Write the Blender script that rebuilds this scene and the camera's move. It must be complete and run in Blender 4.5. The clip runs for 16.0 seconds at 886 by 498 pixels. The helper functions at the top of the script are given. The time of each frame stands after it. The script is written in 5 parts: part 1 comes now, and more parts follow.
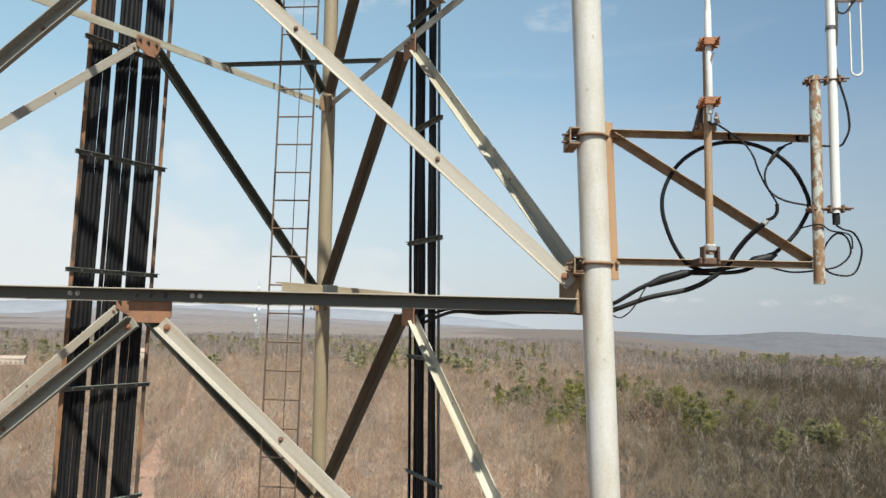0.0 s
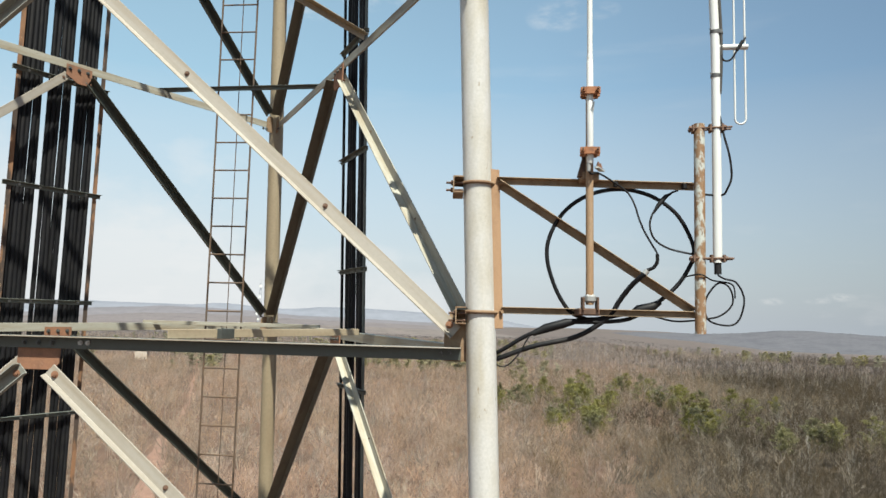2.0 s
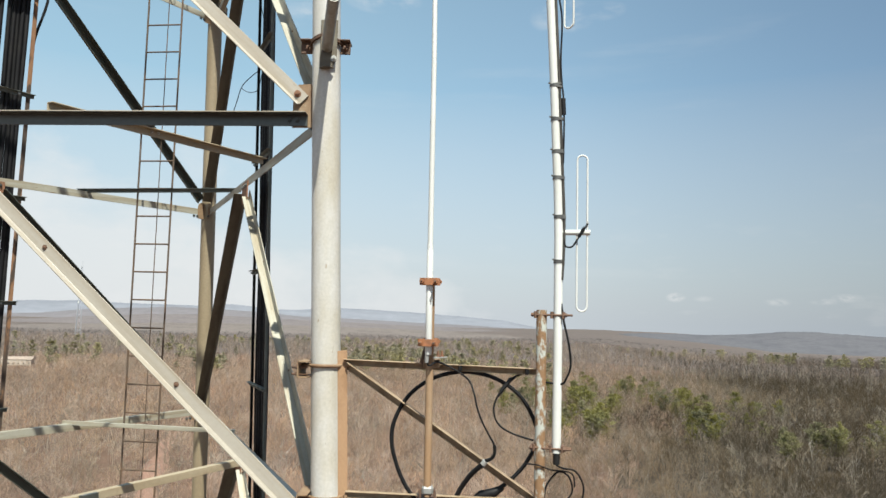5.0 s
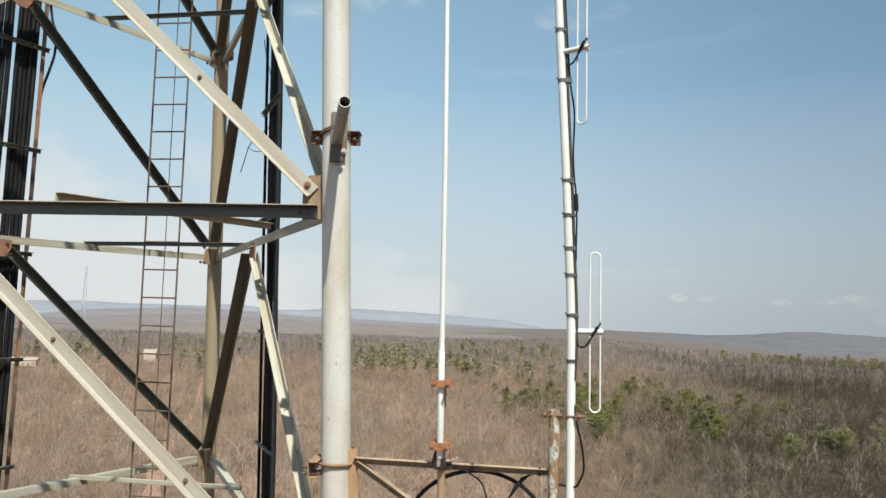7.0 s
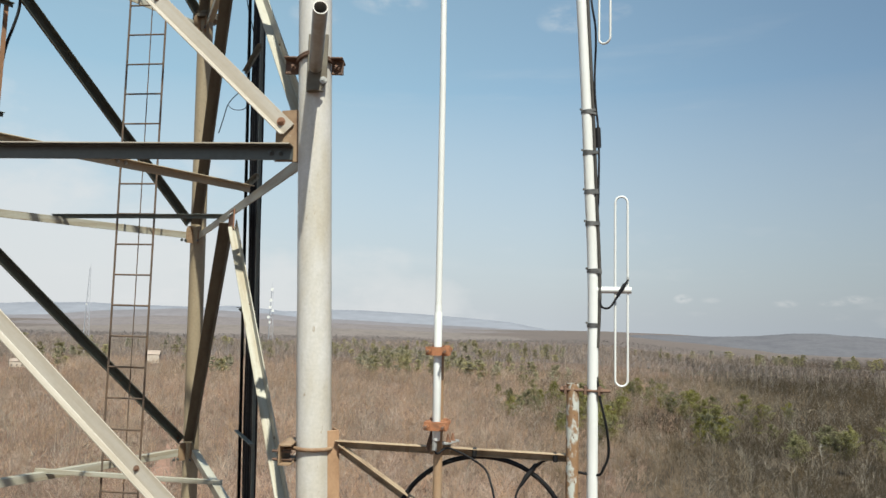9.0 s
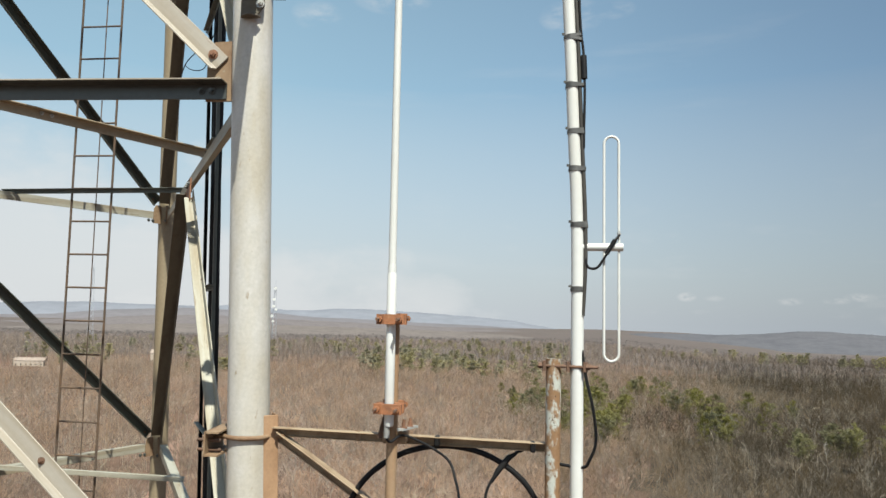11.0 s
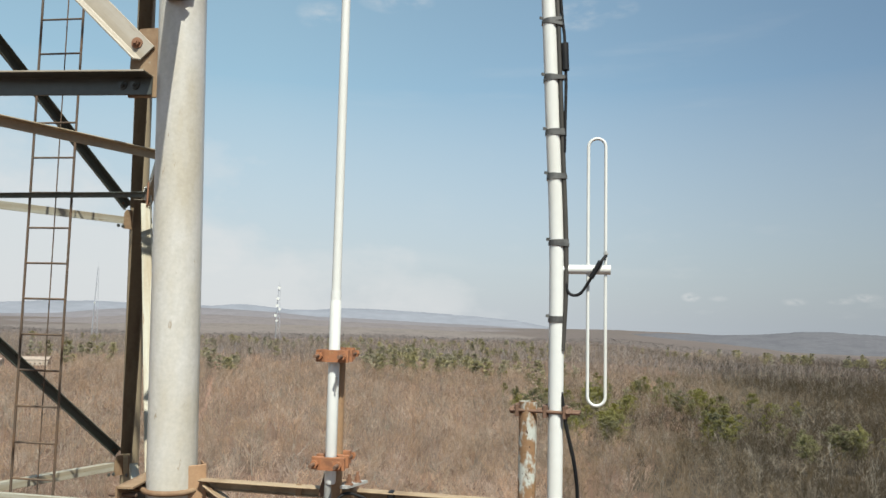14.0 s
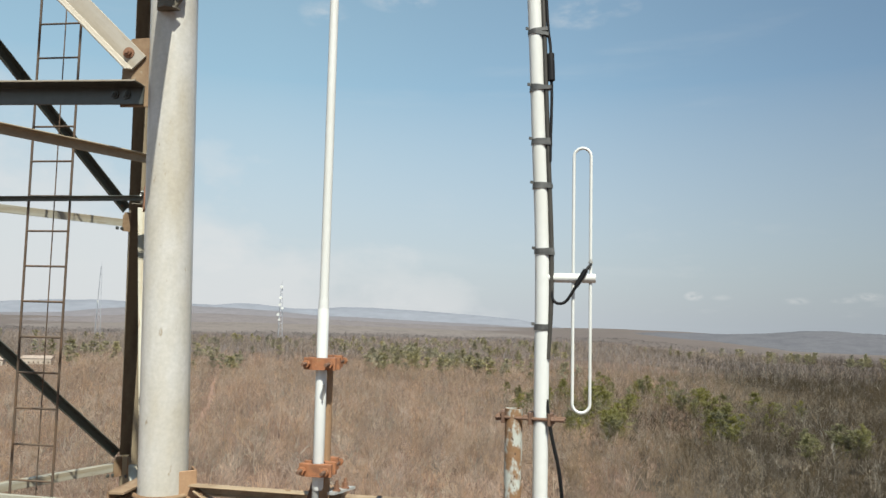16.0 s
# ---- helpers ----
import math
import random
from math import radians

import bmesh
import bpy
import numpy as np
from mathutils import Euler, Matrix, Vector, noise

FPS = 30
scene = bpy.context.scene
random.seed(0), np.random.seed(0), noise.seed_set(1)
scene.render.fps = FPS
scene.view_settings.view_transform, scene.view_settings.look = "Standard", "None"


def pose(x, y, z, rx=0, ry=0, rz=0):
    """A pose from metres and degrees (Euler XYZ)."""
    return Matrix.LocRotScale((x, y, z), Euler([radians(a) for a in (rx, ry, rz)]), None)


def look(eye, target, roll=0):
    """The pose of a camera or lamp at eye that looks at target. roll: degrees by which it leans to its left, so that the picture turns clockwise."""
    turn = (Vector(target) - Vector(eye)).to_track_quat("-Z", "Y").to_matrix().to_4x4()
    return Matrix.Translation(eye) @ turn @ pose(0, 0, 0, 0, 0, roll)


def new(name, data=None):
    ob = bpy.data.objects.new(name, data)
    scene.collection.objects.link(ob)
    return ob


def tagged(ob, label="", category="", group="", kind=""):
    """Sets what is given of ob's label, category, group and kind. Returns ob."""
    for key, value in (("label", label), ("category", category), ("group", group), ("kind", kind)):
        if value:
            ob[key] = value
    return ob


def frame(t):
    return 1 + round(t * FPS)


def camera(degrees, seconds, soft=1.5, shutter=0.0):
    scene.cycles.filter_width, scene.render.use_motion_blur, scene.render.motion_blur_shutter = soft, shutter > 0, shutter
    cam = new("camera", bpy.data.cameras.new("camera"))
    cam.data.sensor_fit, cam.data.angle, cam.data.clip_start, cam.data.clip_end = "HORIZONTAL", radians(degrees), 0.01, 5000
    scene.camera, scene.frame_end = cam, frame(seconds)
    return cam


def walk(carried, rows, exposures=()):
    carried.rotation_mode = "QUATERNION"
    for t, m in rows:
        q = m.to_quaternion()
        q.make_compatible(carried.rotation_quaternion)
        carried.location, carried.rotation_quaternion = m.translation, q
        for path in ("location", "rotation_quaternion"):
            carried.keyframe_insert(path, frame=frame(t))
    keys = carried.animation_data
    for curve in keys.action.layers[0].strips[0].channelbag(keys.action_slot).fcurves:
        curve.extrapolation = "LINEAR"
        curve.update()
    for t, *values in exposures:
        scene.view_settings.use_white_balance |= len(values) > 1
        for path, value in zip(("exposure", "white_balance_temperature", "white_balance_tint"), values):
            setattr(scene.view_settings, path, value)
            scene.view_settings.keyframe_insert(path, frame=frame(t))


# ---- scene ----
cam = camera(64.0, 16.0, soft=1.5)
PATH = [
    (0, (0.529, -0.479, 50.422), (0.515, 1.511, 50.624), 1.5),
    (0.5, (0.53, -0.479, 50.519), (0.513, 1.51, 50.719), 1.6),
    (1, (0.566, -0.491, 50.619), (0.548, 1.499, 50.817), 1.6),
    (1.5, (0.783, -0.501, 50.699), (0.765, 1.489, 50.898), 1.5),
    (2, (1.223, -0.496, 50.735), (1.203, 1.494, 50.933), 1.5),
    (2.5, (1.847, -0.492, 50.72), (1.825, 1.498, 50.919), 1.6),
    (3, (2.123, -0.482, 50.671), (2.098, 1.508, 50.872), 1.4),
    (3.5, (2.154, -0.517, 50.651), (2.126, 1.472, 50.851), 1.4),
    (4, (2.158, -0.566, 51.09), (2.128, 1.423, 51.291), 1.5),
    (4.5, (2.163, -0.601, 51.689), (2.13, 1.389, 51.889), 1.5),
    (4.7, (2.16, -0.619, 51.768), (2.127, 1.37, 51.968), 1.5),
    (6.8, (2.084, -0.624, 52.366), (2.042, 1.365, 52.566), 1.5),
    (7, (2.088, -0.641, 52.429), (2.045, 1.349, 52.629), 1.5),
    (7.5, (2.098, -0.652, 52.449), (2.054, 1.337, 52.649), 1.5),
    (8, (2.1, -0.569, 52.419), (2.054, 1.421, 52.618), 1.4),
    (8.5, (2.103, -0.322, 52.324), (2.054, 1.667, 52.526), 1.4),
    (9, (2.111, 0.056, 52.208), (2.059, 2.045, 52.412), 1.5),
    (9.2, (2.116, 0.235, 52.172), (2.064, 2.224, 52.375), 1.4),
    (11.3, (2.325, 0.658, 52.068), (2.264, 2.647, 52.268), 1.4),
    (11.5, (2.339, 0.678, 52.087), (2.278, 2.667, 52.288), 1.4),
    (12, (2.365, 0.794, 52.151), (2.301, 2.783, 52.353), 1.5),
    (12.5, (2.379, 0.988, 52.179), (2.312, 2.976, 52.382), 1.5),
    (13, (2.41, 1.126, 52.179), (2.344, 3.115, 52.382), 1.5),
    (13.5, (2.445, 1.115, 52.183), (2.377, 3.104, 52.383), 1.5),
    (14, (2.454, 1.087, 52.197), (2.383, 3.075, 52.396), 1.5),
    (14.5, (2.473, 1.061, 52.173), (2.402, 3.05, 52.373), 1.5),
    (15, (2.511, 1.056, 52.154), (2.437, 3.045, 52.352), 1.5),
    (15.5, (2.515, 1.052, 52.187), (2.439, 3.04, 52.385), 1.5),
    (16, (2.51, 1.058, 52.23), (2.432, 3.047, 52.426), 1.5),
]
walk(cam, [(t, look(eye, target, lean)) for t, eye, target, lean in PATH], [(0.0, 0.89, 6500, 2), (4.5, 0.86, 6500, 2), (7.0, 0.77, 6500, 2), (9.0, 0.74, 6500, 2), (14.0, 0.7, 6500, 2), (16.0, 0.7, 6500, 2)])

# ---- world, sun, exposure ----
SUN = Vector((0.20, -0.58, 0.92)).normalized()
sun_elev = math.asin(SUN.z)
sun_az = math.atan2(SUN.x, SUN.y)

world = bpy.data.worlds.new("sky")
scene.world = world
world.use_nodes = True
wn, wl = world.node_tree.nodes, world.node_tree.links
wn.clear()
w_out = wn.new("ShaderNodeOutputWorld")
w_bg = wn.new("ShaderNodeBackground")
w_sky = wn.new("ShaderNodeTexSky")
w_sky.sky_type = 'NISHITA'
w_sky.sun_disc = False
w_sky.sun_elevation = sun_elev
w_sky.sun_rotation = sun_az
w_sky.altitude = 200
w_sky.air_density = 1.0
w_sky.dust_density = 1.2
w_sky.ozone_density = 1.5
# thin clouds: soft noise on the sky's direction, a veil that thickens towards the skyline and to the west
def wmath(op, a, b=None, clampit=False):
    n = wn.new("ShaderNodeMath")
    n.operation = op
    n.use_clamp = clampit
    for slot, v in enumerate((a, b)):
        if v is None:
            continue
        if isinstance(v, (int, float)):
            n.inputs[slot].default_value = v
        else:
            wl.new(v, n.inputs[slot])
    return n.outputs[0]


def wnoise(scale, loc, size, detail, lo, hi):
    mp = wn.new("ShaderNodeMapping")
    mp.inputs["Scale"].default_value = scale
    mp.inputs["Location"].default_value = loc
    nz = wn.new("ShaderNodeTexNoise")
    nz.inputs["Scale"].default_value = size
    nz.inputs["Detail"].default_value = detail
    nz.inputs["Roughness"].default_value = 0.55
    rp = wn.new("ShaderNodeMapRange")
    rp.interpolation_type = 'SMOOTHSTEP'
    rp.inputs["From Min"].default_value = lo
    rp.inputs["From Max"].default_value = hi
    wl.new(w_co.outputs["Generated"], mp.inputs["Vector"])
    wl.new(mp.outputs["Vector"], nz.inputs["Vector"])
    wl.new(nz.outputs["Fac"], rp.inputs["Value"])
    return rp.outputs["Result"]


w_co = wn.new("ShaderNodeTexCoord")
w_sep = wn.new("ShaderNodeSeparateXYZ")
wl.new(w_co.outputs["Generated"], w_sep.inputs["Vector"])
up_, east = w_sep.outputs["Z"], w_sep.outputs["X"]
near_line = wmath('SUBTRACT', 1.0, wmath('MULTIPLY', up_, 3.2), True)
west = wmath('SUBTRACT', 0.45, wmath('MULTIPLY', east, 0.85), True)
west_side = wmath('SUBTRACT', 0.70, wmath('MULTIPLY', east, 1.1), True)
veil = wmath('ADD', wmath('MULTIPLY', wmath('MULTIPLY', west_side, 0.45), wmath('SUBTRACT', 1.25, wmath('MULTIPLY', up_, 1.25), True)), 0.07, True)
haze = wmath('MULTIPLY', wmath('POWER', near_line, 0.75), 0.94)
# a soft cloud bank low in the west, wisps high up, and small puffs along the skyline
cloud_top = wmath('SUBTRACT', 0.02, wmath('MULTIPLY', east, 0.45))
ragged = wmath('MULTIPLY', wmath('SUBTRACT', wnoise((1.0, 1.0, 1.7), (0.3, 0.2, 0.1), 6.0, 7.0, 0.30, 0.70), 0.5), 0.15)
depth_in = wmath('ADD', wmath('SUBTRACT', cloud_top, up_), ragged)
bank = wmath('MULTIPLY', wmath('MULTIPLY', wmath('ADD', depth_in, 0.012), 8.5, True), 0.62)
wisps = wmath('MULTIPLY', wnoise((1.0, 1.0, 7.0), (1.7, 0.4, 0.0), 2.6, 8.0, 0.55, 0.80), 0.15)
puffs = wmath('MULTIPLY', wmath('MULTIPLY', wnoise((1.0, 1.0, 2.8), (3.1, 1.4, 0.7), 10.0, 5.0, 0.57, 0.70), 0.16), wmath('POWER', near_line, 2.0))
# small torn clouds high over the woods
torn = wnoise((1.0, 1.0, 2.2), (0.9, 2.3, 0.4), 16.0, 7.0, 0.44, 0.70)
for cx, cz, wide, tall, amount in ((-0.200, 0.396, 0.035, 0.022, 0.48), (-0.104, 0.421, 0.055, 0.018, 0.48), (0.136, 0.403, 0.045, 0.022, 0.5), (0.187, 0.408, 0.03, 0.012, 0.35)):
    rx = wmath('POWER', wmath('DIVIDE', wmath('SUBTRACT', east, cx), wide), 2.0)
    rz = wmath('POWER', wmath('DIVIDE', wmath('SUBTRACT', up_, cz), tall), 2.0)
    near_it = wmath('SUBTRACT', 1.0, wmath('ADD', rx, rz), True)
    wisps = wmath('ADD', wisps, wmath('MULTIPLY', wmath('MULTIPLY', near_it, torn), amount))
crumbs = wnoise((1.0, 1.0, 1.6), (0.2, 0.7, 0.1), 85.0, 4.0, 0.30, 0.66)
# five small fair-weather puffs low in the north-east
for cx, cz, wide, tall, amount in ((0.297, 0.0385, 0.014, 0.0075, 0.85), (0.330, 0.0370, 0.015, 0.005, 0.3), (0.412, 0.0338, 0.018, 0.006, 0.45), (0.459, 0.0350, 0.018, 0.0048, 0.4), (0.481, 0.0395, 0.018, 0.0065, 0.55)):
    rx = wmath('POWER', wmath('DIVIDE', wmath('SUBTRACT', east, cx), wide), 2.0)
    rz = wmath('POWER', wmath('DIVIDE', wmath('SUBTRACT', up_, cz), tall), 2.0)
    near_it = wmath('SUBTRACT', 1.0, wmath('ADD', rx, rz), True)
    puffs = wmath('ADD', puffs, wmath('MULTIPLY', wmath('MULTIPLY', wmath('POWER', near_it, 1.6), crumbs), amount))
cover = wmath('ADD', wisps, wmath('ADD', bank, puffs), True)
w_veil = wn.new("ShaderNodeMix")
w_veil.data_type = 'RGBA'
w_veil.inputs["B"].default_value = (3.85, 5.55, 6.35, 1)
wl.new(veil, w_veil.inputs["Factor"])
wl.new(w_sky.outputs["Color"], w_veil.inputs["A"])
# dust haze low over the land, paler in the west
w_tint = wn.new("ShaderNodeMix")
w_tint.data_type = 'RGBA'
w_tint.inputs["A"].default_value = (3.25, 3.50, 4.05, 1)
w_tint.inputs["B"].default_value = (4.6, 4.65, 5.1, 1)
wl.new(west_side, w_tint.inputs["Factor"])
w_haze = wn.new("ShaderNodeMix")
w_haze.data_type = 'RGBA'
wl.new(haze, w_haze.inputs["Factor"])
wl.new(w_veil.outputs["Result"], w_haze.inputs["A"])
wl.new(w_tint.outputs["Result"], w_haze.inputs["B"])
w_mix = wn.new("ShaderNodeMix")
w_mix.data_type = 'RGBA'
w_mix.inputs["B"].default_value = (5.7, 5.55, 5.8, 1)
wl.new(cover, w_mix.inputs["Factor"])
wl.new(w_haze.outputs["Result"], w_mix.inputs["A"])
# the clear eastern sky is deeper
deep = wmath('SUBTRACT', 1.0, wmath('MULTIPLY', wmath('SUBTRACT', east, 0.12, True), 0.42))
wl.new(wmath('MULTIPLY', deep, 0.083), w_bg.inputs["Strength"])
wl.new(w_mix.outputs["Result"], w_bg.inputs["Color"])
wl.new(w_bg.outputs["Background"], w_out.inputs["Surface"])

sun_data = bpy.data.lights.new("sun", 'SUN')
sun_data.energy = 5.0
sun_data.angle = radians(0.53)
sun_data.color = (1.0, 0.95, 0.87)
sun_ob = new("sun", sun_data)
sun_ob.matrix_world = look(SUN * 100, (0, 0, 0))


# ---- materials ----
def rough_noise(nt, scale, detail=5.0, stretch=(1, 1, 1)):
    co = nt.nodes.new("ShaderNodeTexCoord")
    mp = nt.nodes.new("ShaderNodeMapping")
    mp.inputs["Scale"].default_value = stretch
    nz = nt.nodes.new("ShaderNodeTexNoise")
    nz.inputs["Scale"].default_value = scale
    nz.inputs["Detail"].default_value = detail
    nz.inputs["Roughness"].default_value = 0.6
    info = nt.nodes.new("ShaderNodeObjectInfo")
    shift = nt.nodes.new("ShaderNodeMath")
    shift.operation = 'MULTIPLY'
    shift.inputs[1].default_value = 40.0
    nt.links.new(info.outputs["Random"], shift.inputs[0])
    nt.links.new(shift.outputs[0], mp.inputs["Location"])
    nt.links.new(co.outputs["Object"], mp.inputs["Vector"])
    nt.links.new(mp.outputs["Vector"], nz.inputs["Vector"])
    return nz


def material(name, base, second=None, third=None, rough=0.6, metal=0.0, grain=40.0, patch=4.0, low=0.45, high=0.65,
             spots=0.70, bump=0.15, stretch=(1, 1, 1), per_object=0.0, per_island=0.0, per_tree=0.0, spec=0.5, amp=0.22):
    """Base colour, large soft patches of a second colour, small spots of a third, and fine relief."""
    m = bpy.data.materials.new(name)
    m.use_nodes = True
    nt = m.node_tree
    b = nt.nodes["Principled BSDF"]
    b.inputs["Roughness"].default_value = rough
    b.inputs["Metallic"].default_value = metal
    b.inputs["Specular IOR Level"].default_value = spec
    last = None
    colour = nt.nodes.new("ShaderNodeRGB")
    colour.outputs[0].default_value = (*base, 1)
    last = colour.outputs[0]
    if second:
        nz = rough_noise(nt, patch, 5.0, stretch)
        rp = nt.nodes.new("ShaderNodeValToRGB")
        rp.color_ramp.elements[0].position = low
        rp.color_ramp.elements[1].position = high
        mx = nt.nodes.new("ShaderNodeMix")
        mx.data_type = 'RGBA'
        mx.inputs["B"].default_value = (*second, 1)
        nt.links.new(nz.outputs["Fac"], rp.inputs["Fac"])
        nt.links.new(rp.outputs["Color"], mx.inputs["Factor"])
        nt.links.new(last, mx.inputs["A"])
        last = mx.outputs["Result"]
    if third:
        nz = rough_noise(nt, patch * 5, 6.0, stretch)
        rp = nt.nodes.new("ShaderNodeValToRGB")
        rp.color_ramp.elements[0].position = spots
        rp.color_ramp.elements[1].position = spots + 0.06
        mx = nt.nodes.new("ShaderNodeMix")
        mx.data_type = 'RGBA'
        mx.inputs["B"].default_value = (*third, 1)
        nt.links.new(nz.outputs["Fac"], rp.inputs["Fac"])
        nt.links.new(rp.outputs["Color"], mx.inputs["Factor"])
        nt.links.new(last, mx.inputs["A"])
        last = mx.outputs["Result"]
    # fine grain in the brightness
    fine = rough_noise(nt, grain, 4.0)
    hsv = nt.nodes.new("ShaderNodeHueSaturation")
    span = nt.nodes.new("ShaderNodeMapRange")
    span.inputs["To Min"].default_value = 1 - amp
    span.inputs["To Max"].default_value = 1 + amp
    nt.links.new(fine.outputs["Fac"], span.inputs["Value"])
    value = span.outputs["Result"]
    for amount, kind in ((per_object, "object"), (per_island, "island")):
        if amount:
            src = nt.nodes.new("ShaderNodeObjectInfo").outputs["Random"] if kind == "object" else nt.nodes.new("ShaderNodeNewGeometry").outputs["Random Per Island"]
            rg = nt.nodes.new("ShaderNodeMapRange")
            rg.inputs["To Min"].default_value = 1 - amount
            rg.inputs["To Max"].default_value = 1 + amount
            ml = nt.nodes.new("ShaderNodeMath")
            ml.operation = 'MULTIPLY'
            nt.links.new(src, rg.inputs["Value"])
            nt.links.new(rg.outputs["Result"], ml.inputs[0])
            nt.links.new(value, ml.inputs[1])
            value = ml.outputs[0]
    if per_tree:
        # each tree has a tone of its own, and some are greyer than others
        tone = nt.nodes.new("ShaderNodeAttribute")
        tone.attribute_name = "tone"
        for lo, hi, times, target in ((1 - per_tree, 1 + per_tree, 1.0, "value"), (0.70, 1.25, 7.31, "grey")):
            turn = nt.nodes.new("ShaderNodeMath")
            turn.operation = 'MULTIPLY'
            turn.inputs[1].default_value = times
            fr = nt.nodes.new("ShaderNodeMath")
            fr.operation = 'FRACT'
            rg = nt.nodes.new("ShaderNodeMapRange")
            rg.inputs["To Min"].default_value = lo
            rg.inputs["To Max"].default_value = hi
            nt.links.new(tone.outputs["Fac"], turn.inputs[0])
            nt.links.new(turn.outputs[0], fr.inputs[0])
            nt.links.new(fr.outputs[0], rg.inputs["Value"])
            if target == "grey":
                nt.links.new(rg.outputs["Result"], hsv.inputs["Saturation"])
            else:
                ml = nt.nodes.new("ShaderNodeMath")
                ml.operation = 'MULTIPLY'
                nt.links.new(rg.outputs["Result"], ml.inputs[0])
                nt.links.new(value, ml.inputs[1])
                value = ml.outputs[0]
    nt.links.new(value, hsv.inputs["Value"])
    nt.links.new(last, hsv.inputs["Color"])
    nt.links.new(hsv.outputs["Color"], b.inputs["Base Color"])
    if bump:
        bp = nt.nodes.new("ShaderNodeBump")
        bp.inputs["Strength"].default_value = bump
        bp.inputs["Distance"].default_value = 0.004
        nt.links.new(fine.outputs["Fac"], bp.inputs["Height"])
        nt.links.new(bp.outputs["Normal"], b.inputs["Normal"])
    return m


M_LEG = material("weathered_leg_paint", (0.445, 0.433, 0.412), (0.375, 0.344, 0.287), (0.26, 0.214, 0.155), rough=0.34, patch=6.0,
                 low=0.42, high=0.66, spots=0.645, stretch=(1, 1, 0.34), grain=60, bump=0.1, amp=0.2, spec=0.6)
# tan stained paint, darkened a quarter for the shade on the back leg
M_LEG_TAN = material("shaded_tan_stained_paint", (0.235, 0.19, 0.125), (0.175, 0.13, 0.078), (0.11, 0.07, 0.04), rough=0.55, patch=3.0, low=0.42, high=0.72, spots=0.70,
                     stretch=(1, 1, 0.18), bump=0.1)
M_ANGLE = material("galvanised_angle", (0.302, 0.276, 0.238), (0.235, 0.197, 0.146), (0.16, 0.10, 0.06), rough=0.48, patch=16.0,
                   low=0.42, high=0.72, spots=0.67, grain=40, per_object=0.08, bump=0.12, amp=0.11, stretch=(0.05, 1, 1))
M_ANGLE_OLD = material("stained_galvanised_angle", (0.31, 0.30, 0.25), (0.225, 0.18, 0.115), (0.15, 0.08, 0.042), rough=0.55, patch=16.0,
                       low=0.44, high=0.70, spots=0.64, grain=45, per_object=0.08, bump=0.15, amp=0.15, stretch=(0.06, 1, 1))
# greys darkened to hold the shade under the flanges; first also dark fittings
M_DULL_SHADE = material("dull_shaded_angle", (0.058, 0.063, 0.059), (0.042, 0.044, 0.039), (0.06, 0.042, 0.028), rough=0.30, metal=0.0, spec=0.5, patch=12.0, low=0.42, high=0.7, spots=0.70, per_object=0.08, bump=0.15, stretch=(0.08, 1, 1))
M_SHADY = material("shaded_galvanised_angle", (0.064, 0.072, 0.062), (0.05, 0.053, 0.043), (0.09, 0.058, 0.036), rough=0.45, patch=12.0, low=0.42, high=0.7, spots=0.68, per_object=0.08, bump=0.12, amp=0.12, stretch=(0.06, 1, 1))
# left diagonals: weathered steel, darkened part-way for shade under the upper lip
M_CHANNEL = material("shaded_weathered_channel", (0.20, 0.203, 0.182), (0.15, 0.14, 0.112), (0.12, 0.075, 0.045), rough=0.55, patch=12.0,
                     low=0.42, high=0.7, spots=0.66, per_object=0.08, bump=0.15, stretch=(0.08, 1, 1))
M_BRACE = material("buff_painted_brace", (0.345, 0.288, 0.20), (0.25, 0.188, 0.118), (0.15, 0.095, 0.055), rough=0.5, patch=10.0, low=0.42, high=0.72, spots=0.68, stretch=(0.1, 1, 1), per_object=0.06, bump=0.15)
M_ORANGE = material("orange_primed_angle", (0.30, 0.185, 0.105), (0.225, 0.13, 0.07), (0.36, 0.27, 0.18), rough=0.75, patch=6.0, spots=0.68, grain=90, bump=0.3)
M_RAIL = material("blackened_rusty_rail", (0.215, 0.112, 0.058), (0.055, 0.038, 0.029), (0.30, 0.20, 0.12), rough=0.8, patch=9.0, low=0.46, high=0.54, spots=0.64, stretch=(0.3, 1, 1), grain=90, bump=0.35)
# brown stain, deepened so the colour carries shade on the inner diagonals
M_BROWN = material("shaded_stained_angle", (0.108, 0.094, 0.068), (0.070, 0.057, 0.042), (0.12, 0.07, 0.04), rough=0.65, patch=9.0, spots=0.66, stretch=(0.25, 1, 1),
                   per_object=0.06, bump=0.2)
M_RUSTRED = material("red_oxide_plate", (0.215, 0.104, 0.058), (0.145, 0.074, 0.044), (0.28, 0.19, 0.12), rough=0.8, patch=9.0, spots=0.66, grain=90, bump=0.35)
M_CLAMP = material("red_rust_casting", (0.27, 0.112, 0.05), (0.16, 0.07, 0.036), (0.32, 0.19, 0.10), rough=0.8, patch=22.0, spots=0.64, grain=90, bump=0.35)
M_RUSTTAN = material("rusty_steel", (0.229, 0.155, 0.0925), (0.155, 0.0888, 0.0481), (0.281, 0.237, 0.178), rough=0.75, patch=7.0, spots=0.64, grain=90, bump=0.35)
M_PIPE = material("rust_streaked_pipe", (0.37, 0.385, 0.355), (0.20, 0.115, 0.058), (0.075, 0.042, 0.026), rough=0.65, patch=20.0, low=0.43, high=0.51,
                  spots=0.61, stretch=(1, 1, 0.6), grain=80, bump=0.25)
